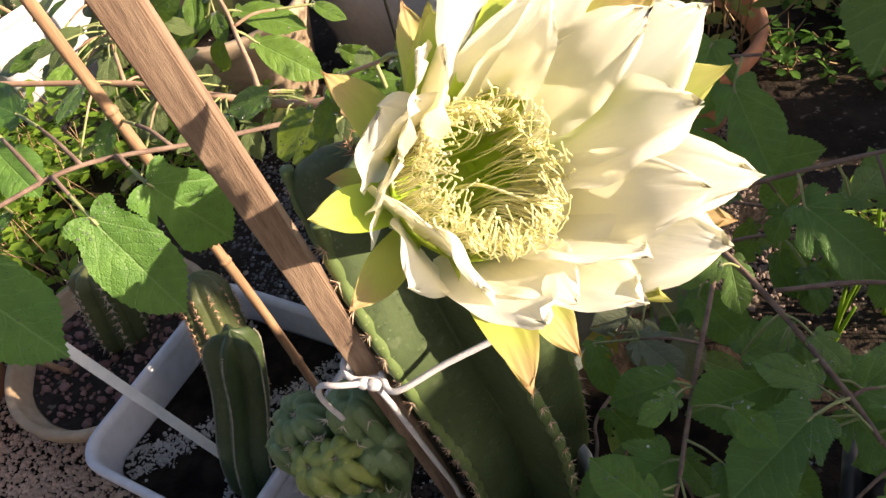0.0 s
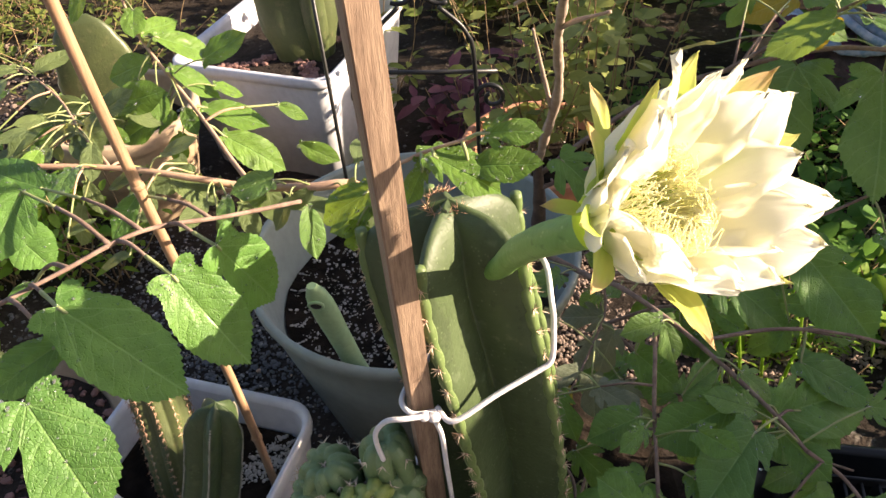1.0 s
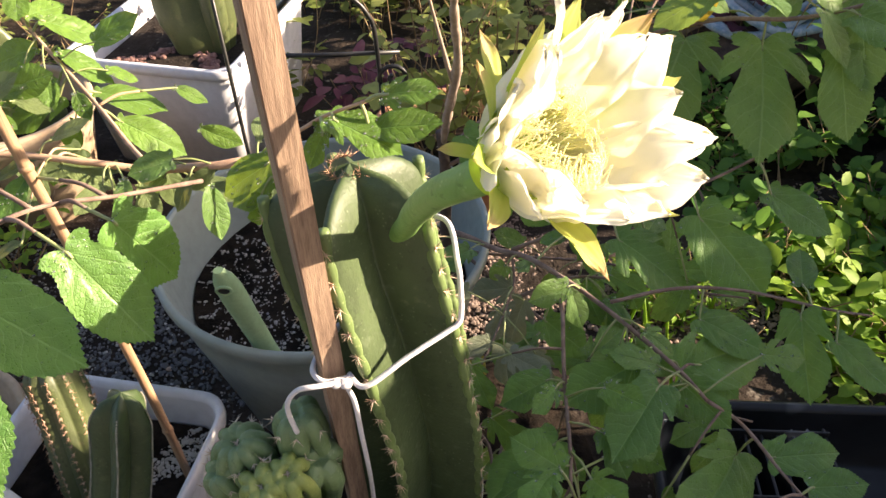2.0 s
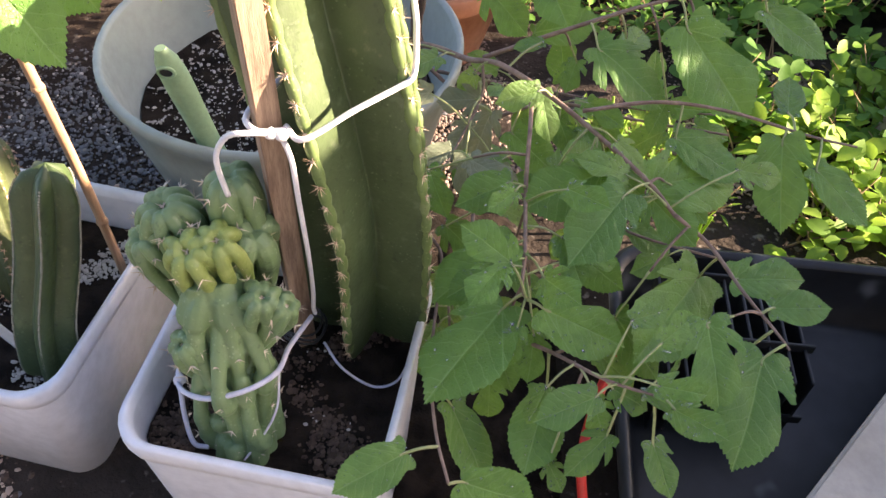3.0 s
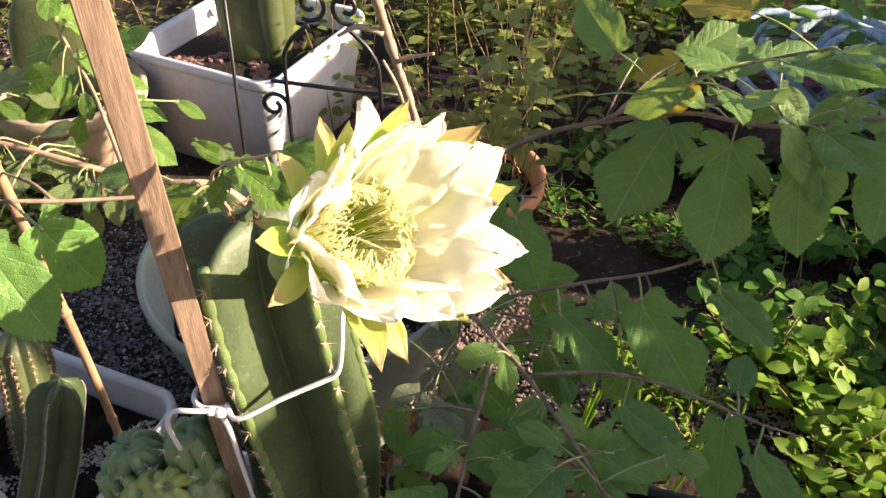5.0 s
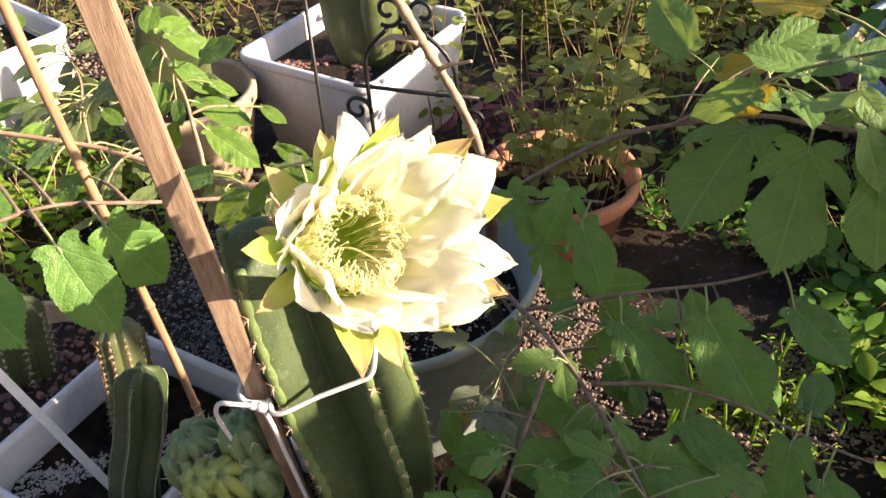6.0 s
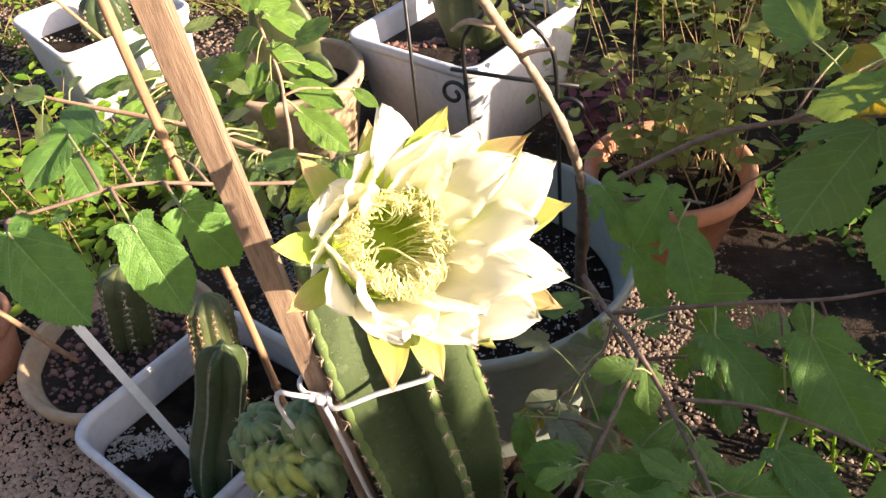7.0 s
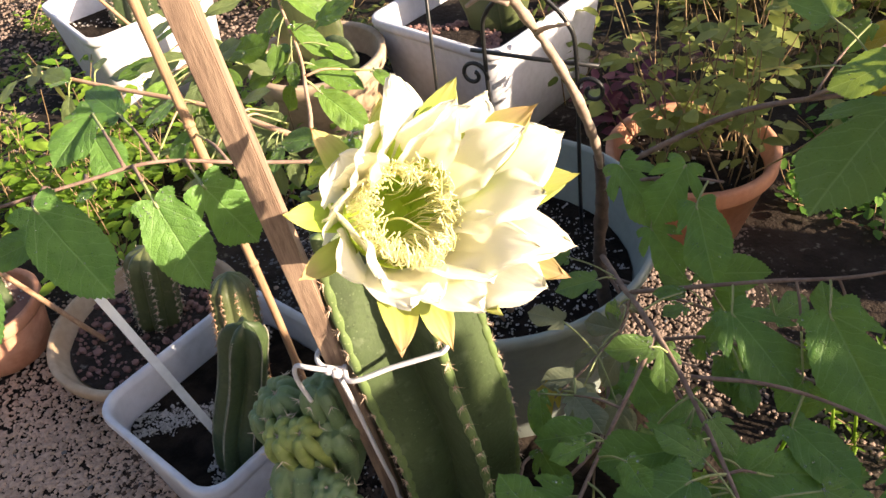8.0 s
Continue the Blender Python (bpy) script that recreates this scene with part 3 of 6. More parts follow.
# ---- main cactus ----
def spine_cluster(g, at, out, length, n, rng, r=0.0006):
    out = Vector(out).normalized()
    side = out.orthogonal().normalized()
    up = out.cross(side)
    for i in range(n):
        a = 2 * math.pi * (i + rng.random()) / n
        d = (out * rng.uniform(0.35, 1.0) + (side * math.cos(a) + up * math.sin(a)) * 0.9).normalized()
        tip = Vector(at) + d * length * rng.uniform(0.5, 1.1)
        s = d.orthogonal().normalized() * r
        t = d.cross(s).normalized() * r
        g.add([Vector(at) + s, Vector(at) - s * 0.5 + t, Vector(at) - s * 0.5 - t, tip], [(0, 1, 3), (1, 2, 3), (2, 0, 3), (2, 1, 0)])


def column(top, line, radius, ribs, turn, depth, skin, areole_gap, spine, spines_n, spine_mat, felt=0.0022, dome=0.05, name="stem", crest_mat=None, seed=1, sharp=1.0, tail=0.06, flat=False, longer=None, felt_mat=None):
    """A ribbed column along a line of centre points: crests at turn + k*360/ribs degrees."""
    rng = random.Random(seed)
    pts = glide(line, 10)
    lens = [0.0]
    for a, b in zip(pts, pts[1:]):
        lens.append(lens[-1] + (b - a).length)
    total = lens[-1]
    n = ribs * (24 if flat else 12)
    g = Geo()
    verts = []

    def shape(s):
        k = 1.0
        if s > total - dome:
            q = (s - total + dome) / dome
            k = math.sqrt(max(0.0, 1 - q * q)) * 0.92 + 0.08 * (1 - q)
        if s < tail:
            k *= 0.72 + 0.28 * math.sin(s / tail * math.pi / 2)
        return k

    def reach(a):
        k = round((a - radians(turn)) * ribs / (2 * math.pi)) % ribs
        return (longer or {}).get(k, 1.0)

    def ring(p, d, s):
        side = Vector((1, 0, 0))
        side = (side - d * side.dot(d)).normalized()
        other = d.cross(side)
        k = shape(s)
        row = []
        for j in range(n):
            a = radians(turn) + 2 * math.pi * j / n
            f = ((a - radians(turn)) * ribs / (2 * math.pi)) % 1.0
            f = min(f, 1 - f) * 2
            c = (1 - math.sqrt(f * f + 0.012) + 0.11) ** sharp
            if flat:
                h = math.pi / ribs
                th = math.sqrt((f * h) ** 2 + 0.02) - 0.1414
                c = (((1 - depth) * math.sin(h) / (math.sin(th) + (1 - depth) * math.sin(h - th))) - 1 + depth) / depth
            notch = (0.012 if flat else 0.03) * math.cos(2 * math.pi * s / areole_gap) * c ** 8
            wav = 0.032 * noise.noise((math.cos(a) * 2 + seed, math.sin(a) * 2, s * 12))
            r = radius * k * (1 - depth + depth * c * reach(a) + notch + wav)
            row.append(p + side * (r * math.cos(a)) + other * (r * math.sin(a)))
        return row

    for i, p in enumerate(pts):
        d = (pts[min(i + 1, len(pts) - 1)] - pts[max(i - 1, 0)]).normalized()
        verts += ring(p, d, lens[i])
    m = len(pts)
    faces = [(i * n + j, i * n + (j + 1) % n, (i + 1) * n + (j + 1) % n, (i + 1) * n + j) for i in range(m - 1) for j in range(n)]
    faces += [tuple(reversed(range(n))), tuple(range((m - 1) * n, m * n))]
    g.add(verts, faces)
    stem = part(name, g, skin, top)
    felts, thorns, edges = [Geo() for k in range(ribs)], [Geo() for k in range(ribs)], [[] for k in range(ribs)]
    s = areole_gap * 0.6
    while s < total - dome * 0.45:
        i = max(k for k in range(m) if lens[k] <= s)
        q = (s - lens[i]) / max(1e-6, lens[min(i + 1, m - 1)] - lens[i])
        p = pts[i].lerp(pts[min(i + 1, m - 1)], q)
        d = (pts[min(i + 1, m - 1)] - pts[max(i - 1, 0)]).normalized()
        side = Vector((1, 0, 0))
        side = (side - d * side.dot(d)).normalized()
        other = d.cross(side)
        for k in range(ribs):
            a = radians(turn) + 2 * math.pi * k / ribs
            out = side * math.cos(a) + other * math.sin(a)
            at = p + out * (radius * shape(s) * (1 - depth + depth * reach(a)))
            blob(felts[k], at, (felt, felt, felt * 1.2), 1, 0.4, s * 90 + k)
            spine_cluster(thorns[k], at, out + d * 0.2, spine, spines_n, rng, 0.00042)
            if crest_mat:
                for q2 in range(5):
                    w = 0.0031 + 0.0011 * math.sin(math.pi * q2 / 5)
                    edges[k].append((at + d * areole_gap * q2 / 5 - out * (0.0026 + 0.0004 * q2 * (shape(s) < 0.9)), w * (0.55 + 0.45 * shape(s))))
        s += areole_gap
    for k in range(ribs):
        tagged(part("areole_felt", felts[k], felt_mat or FELT, stem), kind="stuff")
        tagged(part("thorn_fringe", thorns[k], spine_mat, stem, smooth=False), kind="stuff")
        if crest_mat:
            edge = Geo()
            tube(edge, [p for p, w in edges[k]], [w for p, w in edges[k]], n=9)
            part("rib_crest", edge, crest_mat, stem, "swollen yellow-green rib edge, paled as if sunlit")
    return stem


cereus = thing("column_cactus", (-0.078, 0.297, SOIL1), "tall ribbed green column cactus tied to a wooden stake", "cactus")
column(cereus, [(-0.07, 0.296, SOIL1 - 0.015), (-0.068, 0.297, 0.26), (-0.068, 0.295, 0.34), (-0.078, 0.29, 0.43), (-0.093, 0.297, 0.51), (-0.098, 0.306, 0.57)],
       0.056, 5, -104, 0.7, CACTUS, 0.0185, 0.0078, 9, BUFF_SPINE, felt=0.0015, dome=0.034, crest_mat=LIT_CREST, seed=5, flat=True, longer={2: 0.95, 4: 1.1})
tuft_rng = random.Random(3)
g = Geo()
for i in range(16):
    a = tuft_rng.uniform(0, 2 * math.pi)
    spine_cluster(g, (-0.1 + 0.012 * math.cos(a), 0.306 + 0.012 * math.sin(a), 0.566), (math.cos(a) * 0.4, math.sin(a) * 0.4, 1), 0.009, 5, tuft_rng, 0.0004)
tagged(part("crown_tuft", g, SPINE, cereus, "rusty brown spine tuft at the crown"), kind="stuff")

# ---- the flower ----
BLOOM = Vector((-0.022, 0.206, 0.630))
AXIS = Vector((0.70, -0.30, 0.64)).normalized()
AU = (Vector((0, 0, 1)) - AXIS * AXIS.z).normalized()
AV = AXIS.cross(AU)


def petal_mesh(name, material, width, tip, cup, bend, ruffle, seed, broad=0.66, close=0.26, jag=0.0, curl=0.0):
    """A petal one unit long on its x axis, its inner face up: width is its greatest half width, tip how blunt it ends, jag how torn its edge, curl how far its end rolls back."""
    g = Geo()
    nu, nv = 30, 20
    verts = []
    for i in range(nu + 1):
        u = i / nu
        k = 0.12 + 0.38 * u / broad if u < broad else 0.5 + close * (u - broad) / (1 - broad)
        w = max(width * math.sin(math.pi * k) ** 0.9 * (1 - u ** tip) ** 0.5, 0.004)
        for j in range(nv + 1):
            v = 2 * j / nv - 1
            edge = ruffle * abs(v) ** 2.5 * (0.3 + u) * noise.noise((u * 4.5, v * 2.5, seed * 3.1))
            torn = jag * (noise.noise((v * 9, u * 3, seed)) + 0.6 * noise.noise((v * 21, u * 8, seed + 2)))
            x = u + torn * u ** 7 + 0.03 * noise.noise((v * 3, seed, 1)) * u ** 6 - 0.05 * v * v * u ** 4
            y = w * v * (1 + 1.3 * torn * abs(v) ** 4)
            z = cup * w * v * v * 1.6 + bend * 4 * u * (1 - u) + edge + 0.014 * noise.noise((u * 3, v * 2, seed)) + 0.006 * noise.noise((u * 4, v * 9, seed)) - curl * max(0.0, u - 0.6) ** 2 * 1.6
            verts.append((x, y, z))
    n = nv + 1
    g.add(verts, [(i * n + j, (i + 1) * n + j, (i + 1) * n + j + 1, i * n + j + 1) for i in range(nu) for j in range(nv)])
    return g.mesh(name, material)


flower = thing("cactus_flower", BLOOM, "large open white cactus flower with yellow-green outer petals", "flower")
stalk = Geo()
tube(stalk, glide([(-0.074, 0.286, 0.527), (-0.064, 0.27, 0.548), (-0.056, 0.246, 0.578), (-0.043, 0.222, 0.608), tuple(BLOOM - AXIS * 0.004), tuple(BLOOM + AXIS * 0.003)], 6), 0.0062, 0.0098, 16, 0.05)
part("flower_tube", stalk, TUBE_GREEN, flower, "smooth green flower tube")


def cup_ring(g, rows, n=24):
    verts, faces = [], []
    for r, h in rows:
        for j in range(n):
            a = 2 * math.pi * j / n
            verts.append(BLOOM + AXIS * h + (AU * math.cos(a) + AV * math.sin(a)) * r)
    for i in range(len(rows) - 1):
        for j in range(n):
            a, b = i * n + j, i * n + (j + 1) % n
            faces.append((a, b, b + n, a + n))
    return g.add(verts, faces)


part("receptacle", cup_ring(Geo(), [(0.0115, 0.003), (0.0145, 0.01), (0.021, 0.02), (0.025, 0.032), (0.0245, 0.032), (0.02, 0.02), (0.0135, 0.0095), (0.0005, 0.004)]), THROAT, flower, "yellow-green flower throat")


def set_petal(name, mesh, base, tip, inner, label="", wide=0.0):
    """Lays a petal from base to tip with its inner face towards the given direction."""
    x = tip - base
    length = x.length
    x = x.normalized()
    z = (inner - x * inner.dot(x)).normalized()
    y = z.cross(x)
    ob = new(name, mesh)
    under(ob, flower)
    ob.matrix_basis = Matrix(((x.x, y.x, z.x, base.x), (x.y, y.y, z.y, base.y), (x.z, y.z, z.z, base.z), (0, 0, 0, 1))) @ Matrix.Diagonal((length, max(length, wide), length, 1))
    return tagged(ob, label)


whites = [petal_mesh("petal", PETAL, w, t, c, b, r, k, 0.6, 0.25, 0.05, q) for k, (w, t, c, b, r, q) in enumerate(
    [(0.26, 5, 0.06, -0.02, 0.09, 0.3), (0.24, 4.5, 0.1, -0.04, 0.1, 0.6), (0.28, 6, 0.03, -0.01, 0.09, 0.1), (0.235, 4.5, 0.08, -0.03, 0.09, 0.9), (0.27, 5.5, 0.05, -0.02, 0.11, 0.5), (0.25, 5, 0.06, -0.03, 0.11, 0.2)])]
greens = [petal_mesh("sepal", m, w, t, c, b, 0.03, 20 + k, 0.7, 0.32) for k, (m, w, t, c, b) in enumerate(
    [(SEPAL, 0.16, 4, 0.22, 0.05), (SEPAL_PINK, 0.165, 4, 0.2, 0.06), (SEPAL, 0.15, 4, 0.24, -0.03), (SEPAL_PINK, 0.16, 4, 0.22, 0.04)])]
rng = random.Random(8)
PETAL_TIPS = [
    (0.021, 0.201, 0.712), (0.041, 0.219, 0.702), (0.066, 0.228, 0.681), (0.075, 0.197, 0.661), (0.074, 0.184, 0.643), (0.055, 0.170, 0.638), (0.034, 0.151, 0.649),
    (0.001, 0.158, 0.653), (-0.013, 0.172, 0.668), (-0.006, 0.178, 0.690), (0.006, 0.186, 0.704)]
MOUTH = BLOOM + AXIS * 0.058
tips = [Vector(p) for p in PETAL_TIPS]
# two whorls: the outer one reaches the tips, the inner one stands between and inside them
for whorl, (keep, h, r, swing) in enumerate(((1.0, 0.017, 0.02, 0.0), (0.86, 0.022, 0.021, 0.5))):
    for i, p in enumerate(tips):
        q = p.lerp(tips[(i + 1) % len(tips)], swing + (rng.uniform(-0.1, 0.1) if whorl else 0.0))
        q = MOUTH + (q - MOUTH) * keep * rng.uniform(0.95, 1.01) + AXIS * (rng.uniform(-0.004, 0.002) if whorl else 0.0)
        rad = q - BLOOM
        rad = (rad - AXIS * rad.dot(AXIS)).normalized()
        base = BLOOM + AXIS * h + rad * r
        set_petal("petal", whites[rng.randrange(6)], base, q, MOUTH + AXIS * 0.02 - q.lerp(base, 0.5) + AXIS.cross(rad) * rng.uniform(-0.03, 0.03), "", 0.06)
SEPAL_TIPS = [
    (-0.025, 0.184, 0.700, 3), (-0.042, 0.188, 0.657, 1), (-0.027, 0.156, 0.674, 0), (-0.022, 0.148, 0.645, 1), (0.028, 0.144, 0.620, 1), (0.033, 0.175, 0.594, 3),
    (0.072, 0.238, 0.660, 0), (0.021, 0.230, 0.705, 0), (0.002, 0.200, 0.709, 2), (-0.022, 0.232, 0.690, 1), (0.055, 0.236, 0.694, 3), (0.077, 0.213, 0.621, 1), (0.062, 0.174, 0.629, 2), (0.05, 0.26, 0.64, 2)]
for x, y, z, k in SEPAL_TIPS:
    tip = Vector((x, y, z))
    rad = tip - BLOOM
    rad = (rad - AXIS * rad.dot(AXIS)).normalized()
    base = BLOOM + AXIS * rng.uniform(0.012, 0.02) + rad * 0.014
    set_petal("sepal", greens[k], base, tip, AXIS - rad * 0.2)
# filaments: a dense brush inside the throat, sagging to the lower side
threads, anthers = Geo(), Geo()
DOWN = (Vector((0.25, -0.1, -1)) - AXIS * AXIS.dot(Vector((0.25, -0.1, -1)))).normalized()
for i in range(420):
    a = rng.uniform(0, 2 * math.pi)
    rad = AU * math.cos(a) + AV * math.sin(a)
    turnway = AXIS.cross(rad)
    low = 0.5 + 0.5 * rad.dot(DOWN)
    deep = rng.random() < 0.35 * low
    h0 = rng.uniform(0.008, 0.018) if deep else rng.uniform(0.022, 0.031)
    r0 = 0.0125 + (h0 - 0.0095) * 0.5
    p0 = BLOOM + AXIS * h0 + rad * r0
    ring_r = rng.uniform(0.0145, 0.0205) + 0.003 * low
    top_h = rng.uniform(0.041, 0.052) + 0.003 * low
    sway = turnway * rng.uniform(-0.004, 0.004)
    p1 = p0.lerp(BLOOM + AXIS * top_h + rad * ring_r, 0.45) + AXIS * 0.003 - rad * (0.004 if deep else 0.0)
    p2 = BLOOM + AXIS * (top_h - 0.004) + rad * (ring_r + 0.0015) + sway + DOWN * 0.003 * low
    p3 = BLOOM + AXIS * (top_h + rng.uniform(-0.003, 0.004)) + rad * (ring_r - rng.uniform(-0.003, 0.0045)) + sway * 1.7 + Vector((rng.uniform(-1, 1), rng.uniform(-1, 1), rng.uniform(-1, 1))) * 0.0022
    tube(threads, glide([p0, p1, p2, p3], 4), 0.00025, 0.0002, 4)
    blob(anthers, p3, (0.0004, 0.0004, 0.0008), 1, 0.2, i)
tagged(part("stamen_brush", threads, STAMEN, flower, "fine pale yellow stamen threads"), kind="stuff")
tagged(part("pollen", anthers, STAMEN, flower, "tiny cream pollen tips"), kind="stuff")
stig = Geo()
STIGMA_SIDE = -0.004
STIGMA_END = BLOOM + AXIS * 0.044 + DOWN * 0.015 + AV * STIGMA_SIDE
tube(stig, glide([BLOOM + AXIS * 0.01, BLOOM + AXIS * 0.032 + DOWN * 0.003 + AV * STIGMA_SIDE * 0.3, STIGMA_END], 5), 0.0006, 0.0005, 6)
lean = (AXIS + DOWN * 0.5 + AV * STIGMA_SIDE * 40).normalized()
for i in range(10):
    a = 2 * math.pi * i / 10
    e = STIGMA_END
    out = AU * math.cos(a) + AV * math.sin(a)
    tube(stig, [e, e + lean * 0.004 + out * 0.0014, e + lean * 0.0085 + out * 0.0022], 0.0005, 0.0003, 5)
part("stigma", stig, STIGMA, flower, "many-rayed pale stigma")

# ---- stake, string ----
stake = thing("wooden_stake", (-0.121, 0.268, SOIL1), "weathered square wooden stake standing in a planter", "stake")
s0, s1 = Vector((-0.121, 0.272, SOIL1 - 0.02)), Vector((-0.113, 0.205, 0.86))
mid = (s0 + s1) / 2
q = (s1 - s0).normalized().to_track_quat("Z", "Y").to_matrix().to_4x4()
g = Geo()
box(g, Matrix.Translation(mid) @ q @ pose(0, 0, 0, 0, 0, 24), (0.0148, 0.0115, (s1 - s0).length), 0.0008)
part("shaft", g, STAKE_WOOD, stake, smooth=False)
g = Geo()
box(g, Matrix.Translation(s1 + (s1 - s0).normalized() * 0.004) @ q @ pose(0, 0, 0, 0, 0, 24), (0.013, 0.0095, 0.008), 0.0022)
part("sawn_top", g, STAKE_WOOD, stake, smooth=False)


def on_stake(z):
    return s0 + (s1 - s0) * ((z - s0.z) / (s1.z - s0.z))


twine = thing("string_tie", (-0.106, 0.236, 0.453), "white cotton string knotted round the stake and cactus", "string")
k = on_stake(0.453)
g = Geo()
tube(g, glide([k + Vector((0.012, -0.006, 0.0)), (-0.094, 0.229, 0.452), (-0.067, 0.2435, 0.4625), (-0.042, 0.2565, 0.471), (-0.0345, 0.2605, 0.4745), (-0.0325, 0.265, 0.48), (-0.0325, 0.2715, 0.494), (-0.034, 0.281, 0.508), (-0.042, 0.318, 0.514), (-0.075, 0.345, 0.49), (-0.108, 0.318, 0.468), (-0.115, 0.28, 0.456), k + Vector((-0.0085, 0.011, 0.002)), k + Vector((-0.0105, -0.006, 0.003)), k + Vector((-0.002, -0.013, 0.001)), k + Vector((0.013, -0.008, -0.001))], 8), 0.0019, n=8)
part("loop", g, STRING, twine)
g = Geo()
tube(g, glide([k + Vector((0.01, -0.013, 0)), k + Vector((-0.006, -0.021, 0.006)), k + Vector((-0.018, -0.021, 0.003)), k + Vector((-0.027, -0.018, -0.012)), (-0.147, 0.229, 0.425), (-0.146, 0.233, 0.4)], 8), 0.0018, n=8)
part("short_tail", g, STRING, twine)
g = Geo()
tube(g, glide([k + Vector((0.01, -0.013, 0)), k + Vector((0.0145, -0.013, -0.02)), k + Vector((0.0145, -0.008, -0.06)), k + Vector((0.0145, -0.001, -0.12)), k + Vector((0.0125, 0.007, -0.17)), (-0.107, 0.254, 0.262), (-0.107, 0.257, 0.25)], 8), 0.0018, n=8)
part("long_tail", g, STRING, twine)
g = Geo()
blob(g, k + Vector((0.011, -0.014, 0)), (0.0042, 0.004, 0.004), 2, 0.35, 3)
blob(g, k + Vector((0.005, -0.015, 0.001)), (0.004, 0.0035, 0.0036), 2, 0.35, 5)
part("knot", g, STRING, twine)
lower = thing("lower_string", (-0.17, 0.19, 0.235), "grey-blue string slung round a lumpy cactus and the stake foot", "string")
g = Geo()
tube(g, glide([(-0.15, 0.246, 0.262), (-0.19, 0.222, 0.257), (-0.197, 0.189, 0.251), (-0.173, 0.169, 0.263), (-0.142, 0.169, 0.275), (-0.123, 0.187, 0.272), (-0.119, 0.212, 0.266), (-0.113, 0.236, 0.258), (-0.109, 0.252, 0.252)], 8), 0.002, n=8)
part("sling", g, BLUE_STRING, lower)
g = Geo()
tube(g, glide([(-0.196, 0.189, 0.251), (-0.195, 0.183, 0.241), (-0.193, 0.173, 0.222), (-0.189, 0.166, 0.202), (-0.178, 0.164, 0.201)], 8), 0.0019, n=8)
part("loose_end", g, BLUE_STRING, lower)
g = Geo()
tube(g, glide([(-0.1, 0.245, 0.228), (-0.085, 0.232, 0.212), (-0.06, 0.222, 0.203), (-0.042, 0.226, 0.205), (-0.033, 0.24, 0.21)], 8), 0.0011, n=6)
part("thin_cord", g, BLUE_STRING, lower)
g = Geo()
tube(g, glide([(-0.123, 0.195, 0.269), (-0.124, 0.177, 0.243), (-0.135, 0.163, 0.222), (-0.148, 0.152, 0.207)], 8), 0.0009, n=6)
part("thin_cord", g, BLUE_STRING, lower)
g = Geo()
blob(g, (-0.196, 0.190, 0.251), (0.0045, 0.004, 0.0045), 2, 0.4, 7)
part("knot", g, BLUE_STRING, lower)
wire = thing("wire_ties", (-0.12, 0.262, 0.225), "dark wire ties wound round the stake foot", "wire tie")
for z, w in ((0.213, 0.0), (0.219, 0.002), (0.226, -0.001)):
    c = on_stake(z)
    g = Geo()
    tube(g, [c + Vector((0.017 * math.cos(a * math.pi / 10) + w, 0.016 * math.sin(a * math.pi / 10), 0.002 * math.sin(a))) for a in range(21)], 0.0011, n=6)
    part("wire_ring", g, BLACK_IRON, wire)


# ---- lumpy cactus ----
lumpy = thing("lumpy_cactus", (-0.15, 0.178, SOIL1), "lumpy grey-green cactus with crowded finger-like heads", "cactus")
rng = random.Random(31)


def fuse(ob, size, smooth):
    """Melts the overlapping pieces of a mesh into one fleshy skin."""
    m = ob.modifiers.new("fuse", "REMESH")
    m.mode, m.voxel_size, m.use_smooth_shade = "VOXEL", size, True
    s = ob.modifiers.new("soften", "SMOOTH")
    s.factor, s.iterations = 0.5, smooth
    return ob


def finger_lines(apex, axis, out_r, n, drop, foot, seed):
    """Lines of the swollen ribs that spread from an apex, hang over and run down into the stem at foot."""
    axis = Vector(axis).normalized()
    side = axis.orthogonal().normalized()
    other = axis.cross(side)
    apex, foot = Vector(apex), Vector(foot)
    lines = []
    for i in range(n):
        a = 2 * math.pi * (i + rng.uniform(-0.14, 0.14)) / n + seed
        out = side * math.cos(a) + other * math.sin(a)
        k = rng.uniform(0.85, 1.15)
        down = (axis * 0.6 + Vector((0, 0, 0.6))).normalized()
        low = foot + out * out_r * 0.9
        p = [apex + out * 0.003, apex + out * out_r * 0.55 * k + axis * 0.003, apex + out * out_r * k - down * 0.008,
             apex + out * out_r * 1.12 * k - down * drop * 0.35, (apex + out * out_r * 1.0 - down * drop * 0.72).lerp(low, 0.2), low]
        lines.append((glide(p, 5), out))
    return lines


foot, crown = Vector((-0.150, 0.172, SOIL1 - 0.012)), Vector((-0.161, 0.214, 0.342))
g, thorns = Geo(), Geo()
for i in range(10):
    a = 2 * math.pi * i / 10 + 0.3
    out = Vector((math.cos(a), math.sin(a), 0))
    line = []
    for s in range(8):
        t = s / 7
        w = Vector((noise.noise((i * 3.1, t * 3.0, 0)), noise.noise((i * 5.3, t * 3.0, 7)), 0)) * 0.011
        line.append(foot.lerp(crown, t) + out * (0.0175 + 0.0095 * t + 0.0035 * math.sin(t * 8 + i * 2.3)) * (1 - 0.75 * max(0, t - 0.58) * 2.2) + w)
    rib = glide(line, 6)
    tube(g, rib, [0.005, 0.0078, 0.0064, 0.0056, 0.0078, 0.006, 0.0066, 0.0084, 0.0072], n=12, knots=0.2)
    for s in (7, 14, 21, 29, 36):
        spine_cluster(thorns, rib[s] + out * 0.007, out, 0.006, 4, rng, 0.0006)
tube(g, [foot.lerp(crown, i / 8) for i in range(9)], 0.018, 0.012, 16, 0.05)
